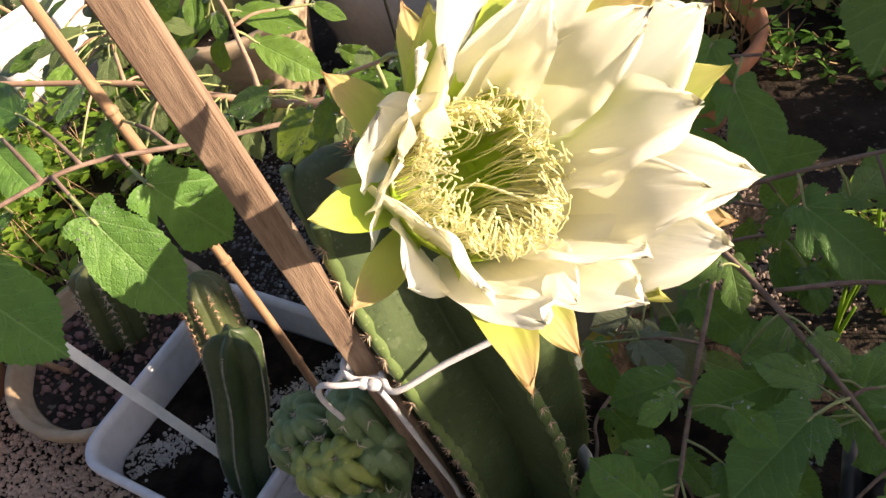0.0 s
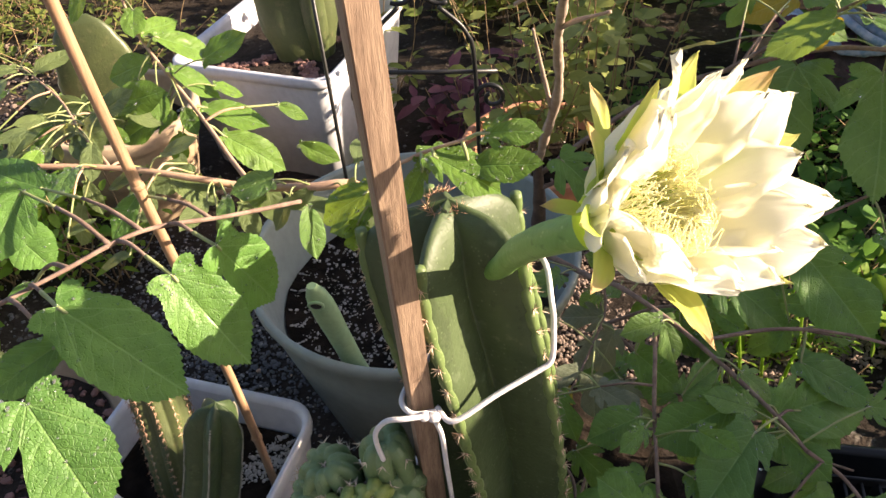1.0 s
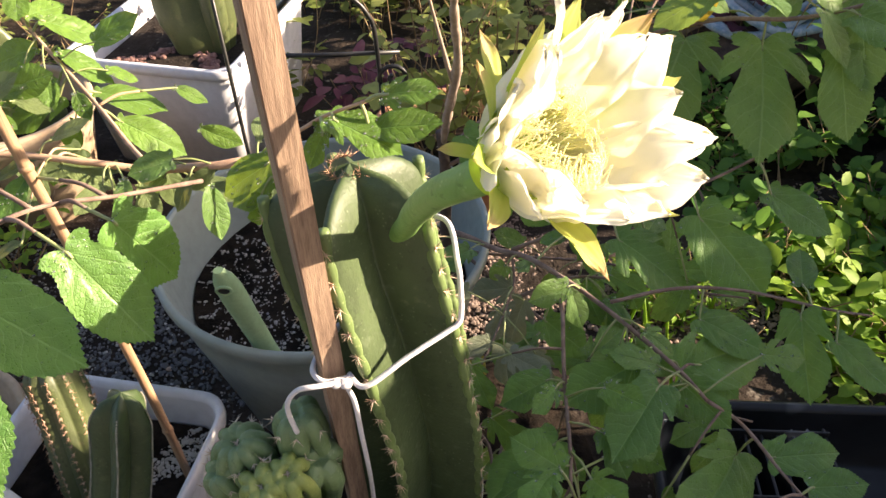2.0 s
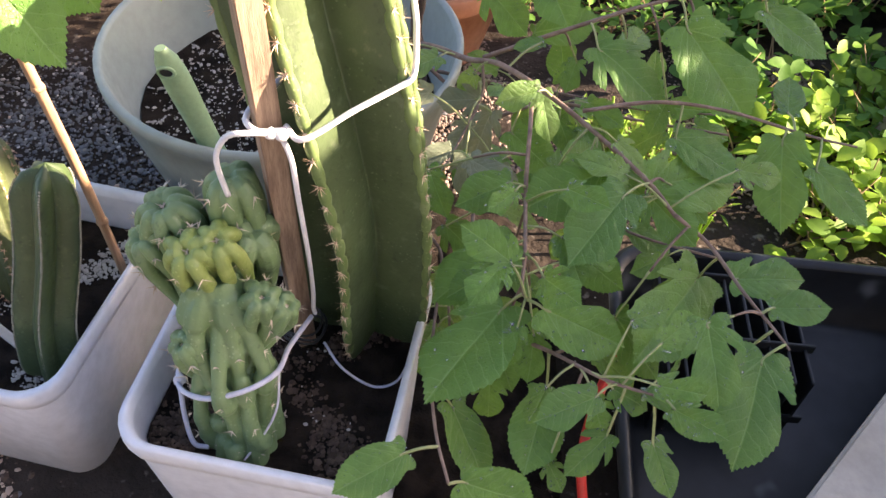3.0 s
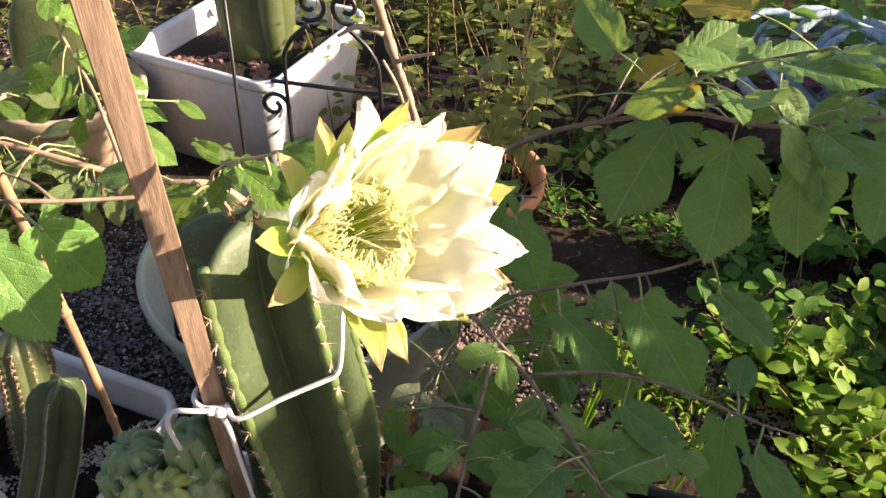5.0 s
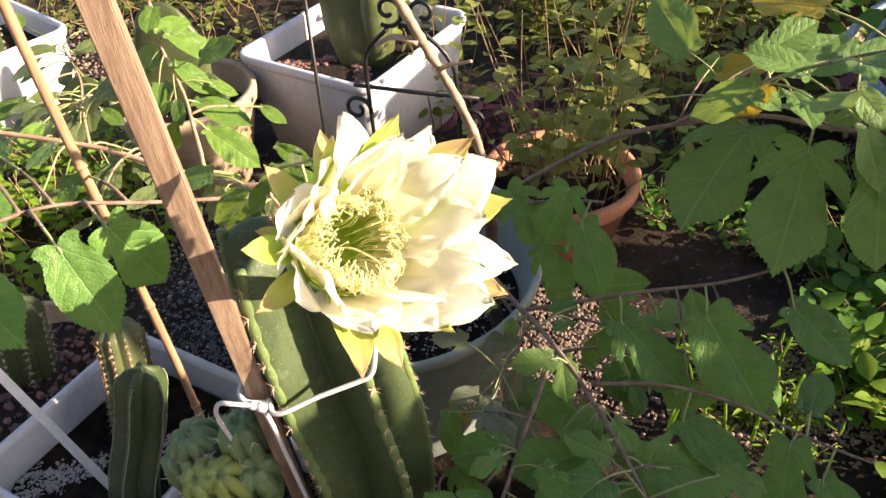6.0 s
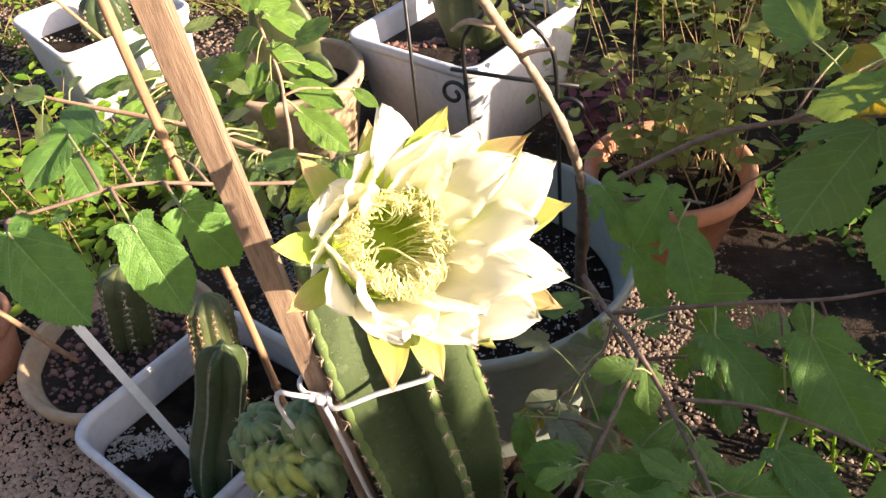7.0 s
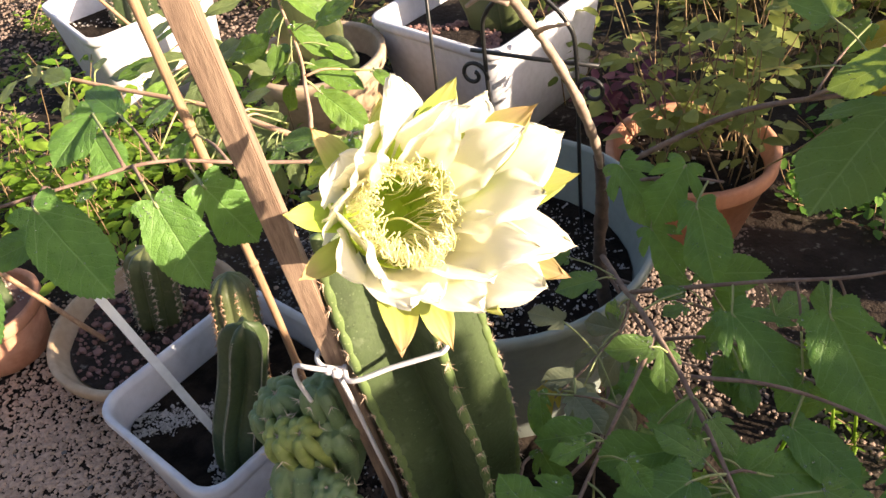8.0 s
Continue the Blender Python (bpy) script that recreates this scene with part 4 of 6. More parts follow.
for i in range(5):
    a = 2 * math.pi * i / 5 + 0.6
    blob(g, foot + Vector((math.cos(a) * 0.016, math.sin(a) * 0.014, 0.022 + 0.01 * (i % 3))), (0.0085, 0.0085, 0.011), 2, 0.3, i)
trunk_part = fuse(part("stem", g, CACTUS_BLUE, lumpy), 0.001, 1)
tagged(part("thorn_fringe", thorns, PALE_SPINE, trunk_part, smooth=False), kind="stuff")
HEADS = [  # apex, axis, spread, fingers, drop, thickness, skin, label
    ((-0.148, 0.247, 0.398), (0.0, -0.1, 1), 0.013, 7, 0.11, 0.0068, CACTUS_BLUE, "smooth grey-green head"),
    ((-0.192, 0.240, 0.378), (-0.25, -0.3, 1), 0.017, 9, 0.06, 0.0053, CACTUS_BLUE, "grey-green ribbed head"),
    ((-0.206, 0.230, 0.358), (-0.6, -0.5, 1), 0.0135, 7, 0.07, 0.0056, CACTUS_BLUE, "grey-green ribbed head"),
    ((-0.172, 0.212, 0.368), (-0.15, -0.7, 1), 0.0145, 7, 0.085, 0.0056, CACTUS_LIME, "lime-green young head"),
    ((-0.155, 0.219, 0.372), (0.1, -0.6, 1), 0.0135, 7, 0.085, 0.0053, CACTUS_LIME, "lime-green young head"),
    ((-0.138, 0.236, 0.362), (0.4, -0.5, 1), 0.014, 5, 0.085, 0.0088, CACTUS_BLUE, "smooth grey-green shoulder"),
    ((-0.128, 0.203, 0.336), (0.35, -0.6, 1), 0.0115, 7, 0.05, 0.0052, CACTUS_BLUE, "small rosette head"),
    ((-0.114, 0.204, 0.328), (0.9, -0.6, 0.8), 0.0095, 7, 0.04, 0.0044, CACTUS_BLUE, "small rosette head"),
    ((-0.182, 0.188, 0.300), (-0.45, -0.7, 1), 0.0105, 7, 0.055, 0.005, CACTUS_BLUE, "small ribbed offset")]
for at, axis, spread, n, drop, r, skin, label in HEADS:
    ax = Vector(axis).normalized()
    to = foot.lerp(crown, min(0.9, max(0.3, (at[2] - drop - 0.02 - foot.z) / (crown.z - foot.z))))
    body, t = Geo(), Geo()
    tube(body, [Vector(at) - ax * 0.004, Vector(at) - ax * drop * 0.4, to], spread * 0.4, spread * 0.6, 14)
    for line, out in finger_lines(at, axis, spread, n, drop, to, at[0] * 100):
        tube(body, line, [r * 0.5, r * 0.65, r * 0.8, r * 0.92, r * 0.98, r * 0.98, r * 0.94, r * 0.88, r * 0.82, r * 0.78, r * 0.75, r * 0.75], n=12, knots=0.08)
        for k in (8, 15):
            if rng.random() < 0.75:
                spine_cluster(t, line[k] + out * r * 1.02, out, 0.0085, 4, rng, 0.0006)
    h = fuse(part("head", body, skin, lumpy, label), 0.0007, 1)
    spine_cluster(t, Vector(at) + ax * 0.002, ax, 0.007, 7, rng, 0.0006)
    tagged(part("thorn_fringe", t, PALE_SPINE, h, smooth=False), kind="stuff")

# ---- cacti in the second planter ----
felted = thing("ribbed_cactus", (-0.356, 0.272, SOIL2), "small dark green cactus with white felted ribs", "cactus")
column(felted, [(-0.357, 0.274, SOIL2 - 0.01), (-0.35, 0.288, 0.18), (-0.333, 0.311, 0.25), (-0.318, 0.33, 0.328)], 0.0265, 5, -80, 0.52, CACTUS_DARK, 0.0022, 0.0016, 2, PALE_SPINE, felt=0.001, dome=0.03, seed=9, sharp=1.3, tail=0.02, felt_mat=PALE_FELT)
bristly = thing("bristly_cactus", (-0.43, 0.372, SOIL2), "slender olive cactus with rusty bristles at its crown", "cactus")
column(bristly, [(-0.418, 0.365, SOIL2 - 0.01), (-0.424, 0.385, 0.17), (-0.431, 0.405, 0.215), (-0.441, 0.425, 0.272)], 0.028, 10, 0, 0.16, CACTUS_OLIVE, 0.008, 0.006, 6, SPINE, felt=0.0012, dome=0.03, seed=10, tail=0.02)
cane = thing("bamboo_cane", (-0.298, 0.36, SOIL2), "thin bamboo cane pushed into a planter", "cane")
b0, b1 = Vector((-0.317, 0.374, SOIL2 - 0.02)), Vector((-0.353, 0.372, 0.85))
g = Geo()
pts = [b0 + (b1 - b0) * i / 60 + Vector((0.004 * math.sin(i * 0.11), 0, 0)) for i in range(61)]
tube(g, pts, 0.0042, 0.0046, 9)
part("cane_shaft", g, BAMBOO, cane)
for i in (9, 21, 34, 47):
    g = Geo()
    tube(g, [pts[i] - Vector((0, 0, 0.002)), pts[i], pts[i] + Vector((0, 0, 0.002))], 0.0056, 0.005, 9)
    part("node_ring", g, BAMBOO, cane)
MARKER_TURN = 90
tag = thing("plant_marker", (-0.396, 0.295, SOIL2), "long white plastic plant marker stuck in soil", "plant marker")
g = Geo()
a, b = Vector((-0.391, 0.296, 0.112)), Vector((-0.499, 0.286, 0.427))
box(g, Matrix.Translation((a + b) / 2) @ (b - a).to_track_quat("Z", "X").to_matrix().to_4x4() @ pose(0, 0, 0, 0, 0, MARKER_TURN), (0.0105, 0.0016, (b - a).length), 0.0005)
part("marker_strip", g, MARKER_WHITE, tag, smooth=False)
dry = thing("fallen_leaf", (-0.4, 0.33, SOIL2), "curled brown dry leaf on the soil", "dry leaf")
g = Geo()
blob(g, (-0.395, 0.325, SOIL2 + 0.006), (0.014, 0.011, 0.004), 2, 0.6, 4)
part("blade", g, DRY_LEAF, dry)

# ---- trowel in the grey pot ----
trowel = thing("hand_trowel", (-0.235, 0.47, 0.168), "mint green trowel handle sticking out of the soil", "trowel")
g = Geo()
h0, h1 = Vector((-0.231, 0.482, 0.165)), Vector((-0.257, 0.452, 0.352))
pts = [h0.lerp(h1, i / 14) for i in range(15)]
radii = [0.0165, 0.0145, 0.0128, 0.012, 0.0116, 0.0116, 0.0118, 0.012, 0.0122, 0.0126, 0.013, 0.0132, 0.0128, 0.0108, 0.005]
d = (h1 - h0).normalized()
side = Vector((1, 0, 0))
side = (side - d * side.dot(d)).normalized()
other = d.cross(side)
verts = [p + side * (r * math.cos(a * math.pi / 10)) + other * (r * 0.85 * math.sin(a * math.pi / 10)) for p, r in zip(pts, radii) for a in range(20)]
g.add(verts, [(i * 20 + j, i * 20 + (j + 1) % 20, (i + 1) * 20 + (j + 1) % 20, (i + 1) * 20 + j) for i in range(14) for j in range(20)])
g.add(verts[-20:], [tuple(range(20))])
part("grip", g, TROWEL_GREEN, trowel)
g = Geo()
eye = h0.lerp(h1, 0.9) - other * 0.0099
tube(g, [eye + side * (0.0072 * math.cos(a * math.pi / 8)) + d * (0.0056 * math.sin(a * math.pi / 8)) for a in range(17)], 0.0016, n=6)
part("hole_rim", g, TROWEL_GREEN, trowel)
# no hole is cut: a black oval paints the shade inside it
g = Geo()
blob(g, eye + other * 0.0004, (0.0066, 0.0016, 0.005), 2, 0.0, 0)
part("hanging_hole", g, BLACK_PLASTIC, trowel, "black oval standing for the shade in the hanging hole")
g = Geo()
blob(g, h0 + Vector((0.022, -0.008, 0.006)), (0.022, 0.014, 0.009), 2, 0.15, 2)
part("shoulder", g, TROWEL_GREEN, trowel)
g = Geo()
blob(g, (-0.196, 0.462, 0.178), (0.009, 0.008, 0.007), 2, 0.3, 6)
tagged(part("pebble", g, PERLITE), "white pebble on potting soil", "pebble")


# ---- leaves ----
def leaf_mesh(name, material, power, cuts, back, seed, droop=0.1, fold=0.25):
    """A toothed leaf one unit long on its x axis, its stalk at the origin; cuts are bays between lobes: (angle off the midrib in degrees, depth, width)."""
    g = Geo()
    half, rings = 62, 8
    steps = 2 * half
    outline = []
    for i in range(steps):
        t = (i + 0.5) / half - 1
        a = math.pi * 0.97 * math.copysign(abs(t) ** 1.5, t)
        d = abs(math.degrees(a))
        r = max(0.0, math.cos(a)) ** power * 0.87 + 0.13 * math.exp(-d / 6.5) + back * math.exp(-((d - 98) / 36) ** 2) + 0.012
        for at, deep, wide in cuts:
            r *= 1 - deep * math.exp(-abs((math.degrees(a) - at) / wide) ** 2.6)
        r *= 1 + 0.07 * noise.noise((math.cos(a) * 3, math.sin(a) * 3, seed))
        outline.append((a, r))
    verts = [(0, 0, 0)]
    for k in range(1, rings + 1):
        for i, (a, r) in enumerate(outline):
            q = r * k / rings + (0 if k < rings else (0.015 if i % 2 else -0.008) * min(1, r * 3))
            verts.append((q * math.cos(a), q * math.sin(a), 0))
    out = []
    for u, y, z in verts:
        z = fold * abs(y) * 0.5 - fold * 1.0 * y * y - droop * u * abs(u) + 0.07 * noise.noise((u * 2.2 + seed, y * 2.6, seed)) * (0.3 + abs(y) * 2) + 0.016 * noise.noise((u * 9, y * 9, seed + 4))
        out.append((u, y, z))
    faces = [(0, 1 + i, 1 + (i + 1) % steps) for i in range(steps - 1)]
    faces += [(1 + (k - 1) * steps + i, 1 + k * steps + i, 1 + k * steps + i + 1, 1 + (k - 1) * steps + i + 1) for k in range(1, rings) for i in range(steps - 1)]
    g.add(out, faces)
    return g.mesh(name, material)


# plain heart, one bay, five lobes, one bay on the other side, narrow, three lobes
SHAPES = [(2.0, (), 0.25), (1.75, ((39, 0.5, 7),), 0.27), (1.25, ((37, 0.55, 6.5), (-39, 0.52, 6.5), (74, 0.38, 6), (-76, 0.36, 6)), 0.28),
          (1.75, ((-39, 0.48, 7), (66, 0.1, 7)), 0.27), (3.2, (), 0.12), (1.45, ((39, 0.52, 7), (-41, 0.46, 7)), 0.27)]
KINDS = {m: [leaf_mesh("leaf", m, p, cuts, back, k + s * 7, 0.05 + 0.08 * (k % 3), 0.35 + 0.2 * (k % 2)) for s in (0, 1) for k, (p, cuts, back) in enumerate(SHAPES)] for m in (LEAF, LEAF_LIT, LEAF_PALE, LEAF_WET, LEAF_GREY, LEAF_OLD)}
leaf_rng = random.Random(77)
WETTED = []


def put_leaf(plant, base, tip, shape, material=None, face=(0.0, -0.55, 0.83), label="", loose=0.25):
    base, tip = Vector(base), Vector(tip)
    x = tip - base
    size = x.length * 0.94
    x.normalize()
    z = Vector(face) + Vector((leaf_rng.uniform(-1, 1), leaf_rng.uniform(-1, 1), leaf_rng.uniform(-1, 1))) * loose
    z = (z - x * z.dot(x)).normalized()
    y = z.cross(x)
    ob = new("leaf", KINDS[material or LEAF][shape + 6 * leaf_rng.randrange(2)])
    under(ob, plant)
    flip = leaf_rng.choice((-1, 1)) if shape != 3 else 1
    m = Matrix(((x.x, y.x, z.x, base.x), (x.y, y.y, z.y, base.y), (x.z, y.z, z.z, base.z), (0, 0, 0, 1)))
    if plant.name.split(".")[0] in ("mulberry_shrub", "wet_sprig") and material in (LEAF, LEAF_LIT, LEAF_WET, None):
        WETTED.append((plant, ob))
    ob.matrix_basis = m @ Matrix.Diagonal((size, size * leaf_rng.uniform(0.82, 1.0), size, 1))
    return tagged(ob, label)


def nearest(points, p):
    return min(points, key=lambda q: (q - p).length)


def leafy_branch(plant, name, line, r0, r1, rows, bark, material, stalk=0.0011, loose=0.4, face=(0.0, -0.55, 0.83), reach=0.09, keep=1.0, mix=True):
    """A branch with its leaves, each on a stalk that springs from the nearest piece of wood."""
    pts = glide(line, 10)
    g = Geo()
    tube(g, pts, r0, r1, 7, 0.12)
    b = part(name, g, bark, plant)
    for row in rows:
        base, tip, k = Vector(row[:3]), Vector(row[3:6]), row[6]
        tip = base.lerp(tip, keep)
        k = leaf_rng.choice((0, 0, 1, 5)) if mix and k == 0 and material in (LEAF, LEAF_WET) else k
        put_leaf(plant, base, tip, k % 6, material if k < 6 else LEAF_OLD, face, "", loose)
        root = nearest(pts, base)
        if 0.004 < (root - base).length < reach:
            s = Geo()
            mid = (root + base) / 2 + Vector((0, 0, 0.1 * (root - base).length))
            if (root - base).length > 0.045:
                node = root.lerp(base, 0.55) + Vector((0, 0, 0.07 * (root - base).length))
                w = Geo()
                tube(w, glide([root, root.lerp(node, 0.5) + Vector((0, 0, 0.004)), node], 4), stalk * 1.25, stalk * 0.9, 6, 0.15)
                part("twig", w, bark, plant)
                tube(s, glide([node, node.lerp(base, 0.5), base, base.lerp(tip, 0.06)], 4), stalk, stalk * 0.75, 5)
            else:
                tube(s, glide([root, mid, base, base.lerp(tip, 0.06)], 4), stalk * 1.1, stalk * 0.8, 5)
            part("leaf_stalk", s, PETIOLE, plant)
    return pts


mulberry = thing("mulberry_shrub", (-0.045, 0.60, 0.168), "straggling mulberry shrub with wet dark green leaves", "shrub")
g = Geo()
tube(g, glide([(-0.036, 0.608, 0.155), (-0.04, 0.598, 0.21), (-0.046, 0.6, 0.28), (-0.044, 0.602, 0.34), (-0.048, 0.603, 0.4)], 8), 0.0085, 0.006, 10, 0.25)
part("trunk", g, DARK_BARK, mulberry)
g = Geo()
tube(g, glide([(-0.046, 0.603, 0.385), (-0.04, 0.57, 0.44), (-0.03, 0.50, 0.53), (-0.032, 0.45, 0.60), (-0.03, 0.40, 0.655), (-0.028, 0.36, 0.70), (-0.03, 0.30, 0.77)], 8), 0.0045, 0.0026, 8, 0.4)
for a, b, c in (((-0.034, 0.52, 0.5), (-0.045, 0.5, 0.56), (-0.05, 0.47, 0.6)), ((-0.031, 0.43, 0.62), (-0.02, 0.42, 0.63), (0.0, 0.41, 0.64)), ((-0.03, 0.39, 0.66), (-0.045, 0.385, 0.665), (-0.06, 0.39, 0.655))):
    tube(g, glide([a, b, c], 6), 0.0022, 0.0012, 6, 0.3)
part("dead_branch", g, PALE_BARK, mulberry, "bleached dead branch")
MAIN = [
    (0.124, 0.313, 0.340, 0.079, 0.251, 0.329, 0), (0.110, 0.339, 0.339, 0.046, 0.311, 0.320, 3), (0.148, 0.329, 0.326, 0.183, 0.289, 0.312, 2),
    (0.157, 0.358, 0.308, 0.251, 0.397, 0.304, 0), (0.090, 0.321, 0.275, 0.144, 0.295, 0.246, 0), (0.125, 0.391, 0.302, 0.164, 0.370, 0.284, 1),
    (0.082, 0.376, 0.306, 0.120, 0.410, 0.309, 1), (0.179, 0.367, 0.302, 0.212, 0.342, 0.283, 1), (0.047, 0.430, 0.298, 0.090, 0.408, 0.270, 0), (0.070, 0.490, 0.352, 0.043, 0.483, 0.349, 0)]
main_line = leafy_branch(mulberry, "branch", [(-0.044, 0.6, 0.27), (-0.02, 0.56, 0.292), (0.007, 0.519, 0.310), (0.036, 0.472, 0.338), (0.087, 0.413, 0.341), (0.143, 0.338, 0.336), (0.165, 0.31, 0.325)], 0.0034, 0.0016, MAIN, BARK, LEAF)
TWIG = [
    (0.041, 0.283, 0.311, -0.019, 0.240, 0.297, 0), (0.034, 0.229, 0.303, -0.021, 0.154, 0.293, 3), (0.062, 0.218, 0.319, 0.126, 0.204, 0.296, 1),
    (0.039, 0.333, 0.328, -0.004, 0.313, 0.321, 1), (0.037, 0.244, 0.238, 0.049, 0.211, 0.217, 2), (-0.007, 0.338, 0.271, 0.027, 0.313, 0.252, 2),
    (0.047, 0.320, 0.245, 0.077, 0.300, 0.227, 0), (-0.024, 0.378, 0.296, -0.007, 0.342, 0.273, 1), (0.066, 0.279, 0.230, 0.097, 0.274, 0.208, 0)]
twig_line = leafy_branch(mulberry, "branch", [(0.06, 0.443, 0.341), (0.058, 0.4, 0.335), (0.053, 0.34, 0.325), (0.05, 0.27, 0.318), (0.047, 0.24, 0.316), (0.05, 0.228, 0.316)], 0.0022, 0.0012, TWIG, BARK, LEAF)
SIDE = [
    (0.188, 0.474, 0.383, 0.250, 0.416, 0.331, 1), (0.116, 0.470, 0.362, 0.180, 0.431, 0.337, 2), (0.258, 0.495, 0.391, 0.308, 0.453, 0.374, 0),
    (0.148, 0.495, 0.345, 0.172, 0.529, 0.350, 0), (0.216, 0.480, 0.329, 0.242, 0.497, 0.337, 0), (0.107, 0.507, 0.322, 0.096, 0.479, 0.309, 2), (0.181, 0.449, 0.326, 0.167, 0.425, 0.306, 2)]
leafy_branch(mulberry, "branch", [(0.02, 0.5, 0.326), (0.08, 0.495, 0.358), (0.14, 0.495, 0.385), (0.2, 0.50, 0.405), (0.26, 0.515, 0.43)], 0.0024, 0.0012, SIDE, BARK, LEAF)
FRONT = [
    (0.181, 0.401, 0.325, 0.243, 0.375, 0.305, 0), (0.267, 0.395, 0.332, 0.259, 0.325, 0.296, 0), (0.292, 0.372, 0.323, 0.336, 0.332, 0.299, 0), (0.283, 0.436, 0.330, 0.294, 0.481, 0.339, 0)]
leafy_branch(mulberry, "branch", [(0.1, 0.405, 0.345), (0.16, 0.415, 0.35), (0.22, 0.415, 0.345), (0.29, 0.40, 0.335), (0.33, 0.395, 0.33)], 0.002, 0.001, FRONT, BARK, LEAF)
LOW = [
    (0.197, 0.298, 0.267, 0.133, 0.209, 0.268, 3), (0.221, 0.208, 0.287, 0.196, 0.129, 0.267, 0), (0.233, 0.246, 0.298, 0.281, 0.248, 0.299, 0), (0.215, 0.279, 0.290, 0.277, 0.284, 0.291, 1),
    (0.177, 0.220, 0.310, 0.187, 0.160, 0.284, 2), (0.129, 0.264, 0.255, 0.167, 0.225, 0.222, 0), (0.212, 0.222, 0.261, 0.189, 0.201, 0.255, 1)]
leafy_branch(mulberry, "branch", [(0.165, 0.31, 0.325), (0.195, 0.3, 0.305), (0.215, 0.26, 0.298), (0.232, 0.225, 0.296), (0.24, 0.213, 0.292)], 0.0018, 0.001, LOW, BARK, LEAF)
FOOT = [
    (0.128, 0.168, 0.296, 0.171, 0.165, 0.295, 4), (0.070, 0.191, 0.252, 0.053, 0.132, 0.237, 0), (0.111, 0.160, 0.254, 0.082, 0.129, 0.247, 2),
    (0.140, 0.151, 0.262, 0.155, 0.117, 0.244, 0), (0.117, 0.239, 0.237, 0.152, 0.225, 0.212, 0), (0.072, 0.149, 0.231, 0.085, 0.131, 0.216, 2)]
foot_line = leafy_branch(mulberry, "branch", [(0.02, 0.32, 0.2), (0.04, 0.235, 0.27), (0.075, 0.2, 0.29), (0.105, 0.178, 0.296), (0.135, 0.168, 0.296)], 0.002, 0.001, FOOT, BARK, LEAF)
EDGE = [(-0.030, 0.127, 0.277, -0.074, 0.094, 0.282, 0), (0.010, 0.115, 0.265, 0.064, 0.110, 0.242, 0), (0.002, 0.185, 0.241, 0.033, 0.132, 0.216, 0)]
edge_line = leafy_branch(mulberry, "branch", [(-0.02, 0.40, 0.19), (-0.018, 0.33, 0.262), (-0.01, 0.29, 0.28), (-0.015, 0.2, 0.285), (-0.01, 0.145, 0.28), (0.0, 0.11, 0.272)], 0.0016, 0.001, EDGE, BARK, LEAF)
OVER = [
    (0.202, 0.655, 0.469, 0.140, 0.533, 0.425, 2), (0.245, 0.567, 0.506, 0.229, 0.450, 0.446, 2), (0.292, 0.516, 0.521, 0.307, 0.473, 0.443, 0), (0.310, 0.535, 0.541, 0.315, 0.483, 0.492, 5),
    (0.364, 0.531, 0.546, 0.349, 0.460, 0.475, 0), (0.260, 0.596, 0.516, 0.293, 0.605, 0.537, 1), (0.347, 0.604, 0.547, 0.301, 0.573, 0.519, 1), (0.191, 0.610, 0.538, 0.227, 0.593, 0.524, 1)]
# top-branch leaves get their brightness from the lightened leaf copy
over_line = leafy_branch(mulberry, "branch", [(-0.044, 0.603, 0.375), (0.01, 0.625, 0.41), (0.076, 0.639, 0.451), (0.15, 0.625, 0.487), (0.21, 0.6, 0.515), (0.272, 0.555, 0.536), (0.36, 0.55, 0.56), (0.46, 0.56, 0.58)], 0.0031, 0.0016, OVER, BARK, LEAF_LIT, face=(0.0, -0.55, 0.83), keep=0.88)
ABOVE = [
    (0.229, 0.574, 0.572, 0.178, 0.584, 0.587, 1), (0.195, 0.606, 0.568, 0.239, 0.631, 0.596, 1), (0.265, 0.549, 0.574, 0.295, 0.537, 0.549, 0), (0.164, 0.731, 0.503, 0.146, 0.721, 0.475, 5),
    (0.207, 0.733, 0.503, 0.154, 0.722, 0.488, 11), (0.240, 0.789, 0.483, 0.321, 0.791, 0.498, 1)]
above_line = leafy_branch(mulberry, "branch", [(0.13, 0.63, 0.478), (0.19, 0.60, 0.54), (0.24, 0.58, 0.578), (0.3, 0.56, 0.61)], 0.0022, 0.0012, ABOVE, BARK, LEAF_LIT, face=(-0.1, -0.5, 0.85), reach=0.2)
INNER = [
    (0.043, 0.581, 0.423, 0.026, 0.537, 0.378, 2), (0.062, 0.553, 0.402, 0.096, 0.498, 0.357, 3), (0.022, 0.553, 0.364, 0.063, 0.524, 0.336, 2), (-0.023, 0.595, 0.399, 0.036, 0.559, 0.363, 2), (0.069, 0.548, 0.324, 0.138, 0.561, 0.335, 4)]
leafy_branch(mulberry, "branch", [(-0.04, 0.6, 0.36), (0.0, 0.59, 0.39), (0.05, 0.58, 0.41), (0.08, 0.57, 0.42)], 0.0024, 0.0013, INNER, BARK, LEAF, face=(0.0, -0.6, 0.8))
PALE = [(0.029, 0.455, 0.299, 0.011, 0.427, 0.262, 2), (0.017, 0.475, 0.298, -0.025, 0.479, 0.290, 2), (-0.005, 0.412, 0.290, -0.034, 0.397, 0.285, 1), (-0.02, 0.4, 0.28, -0.03, 0.365, 0.26, 11)]
pale_line = leafy_branch(mulberry, "branch", [(0.02, 0.5, 0.32), (0.02, 0.47, 0.305), (0.0, 0.42, 0.29), (-0.015, 0.39, 0.28)], 0.0015, 0.0009, PALE, BARK, LEAF_GREY)

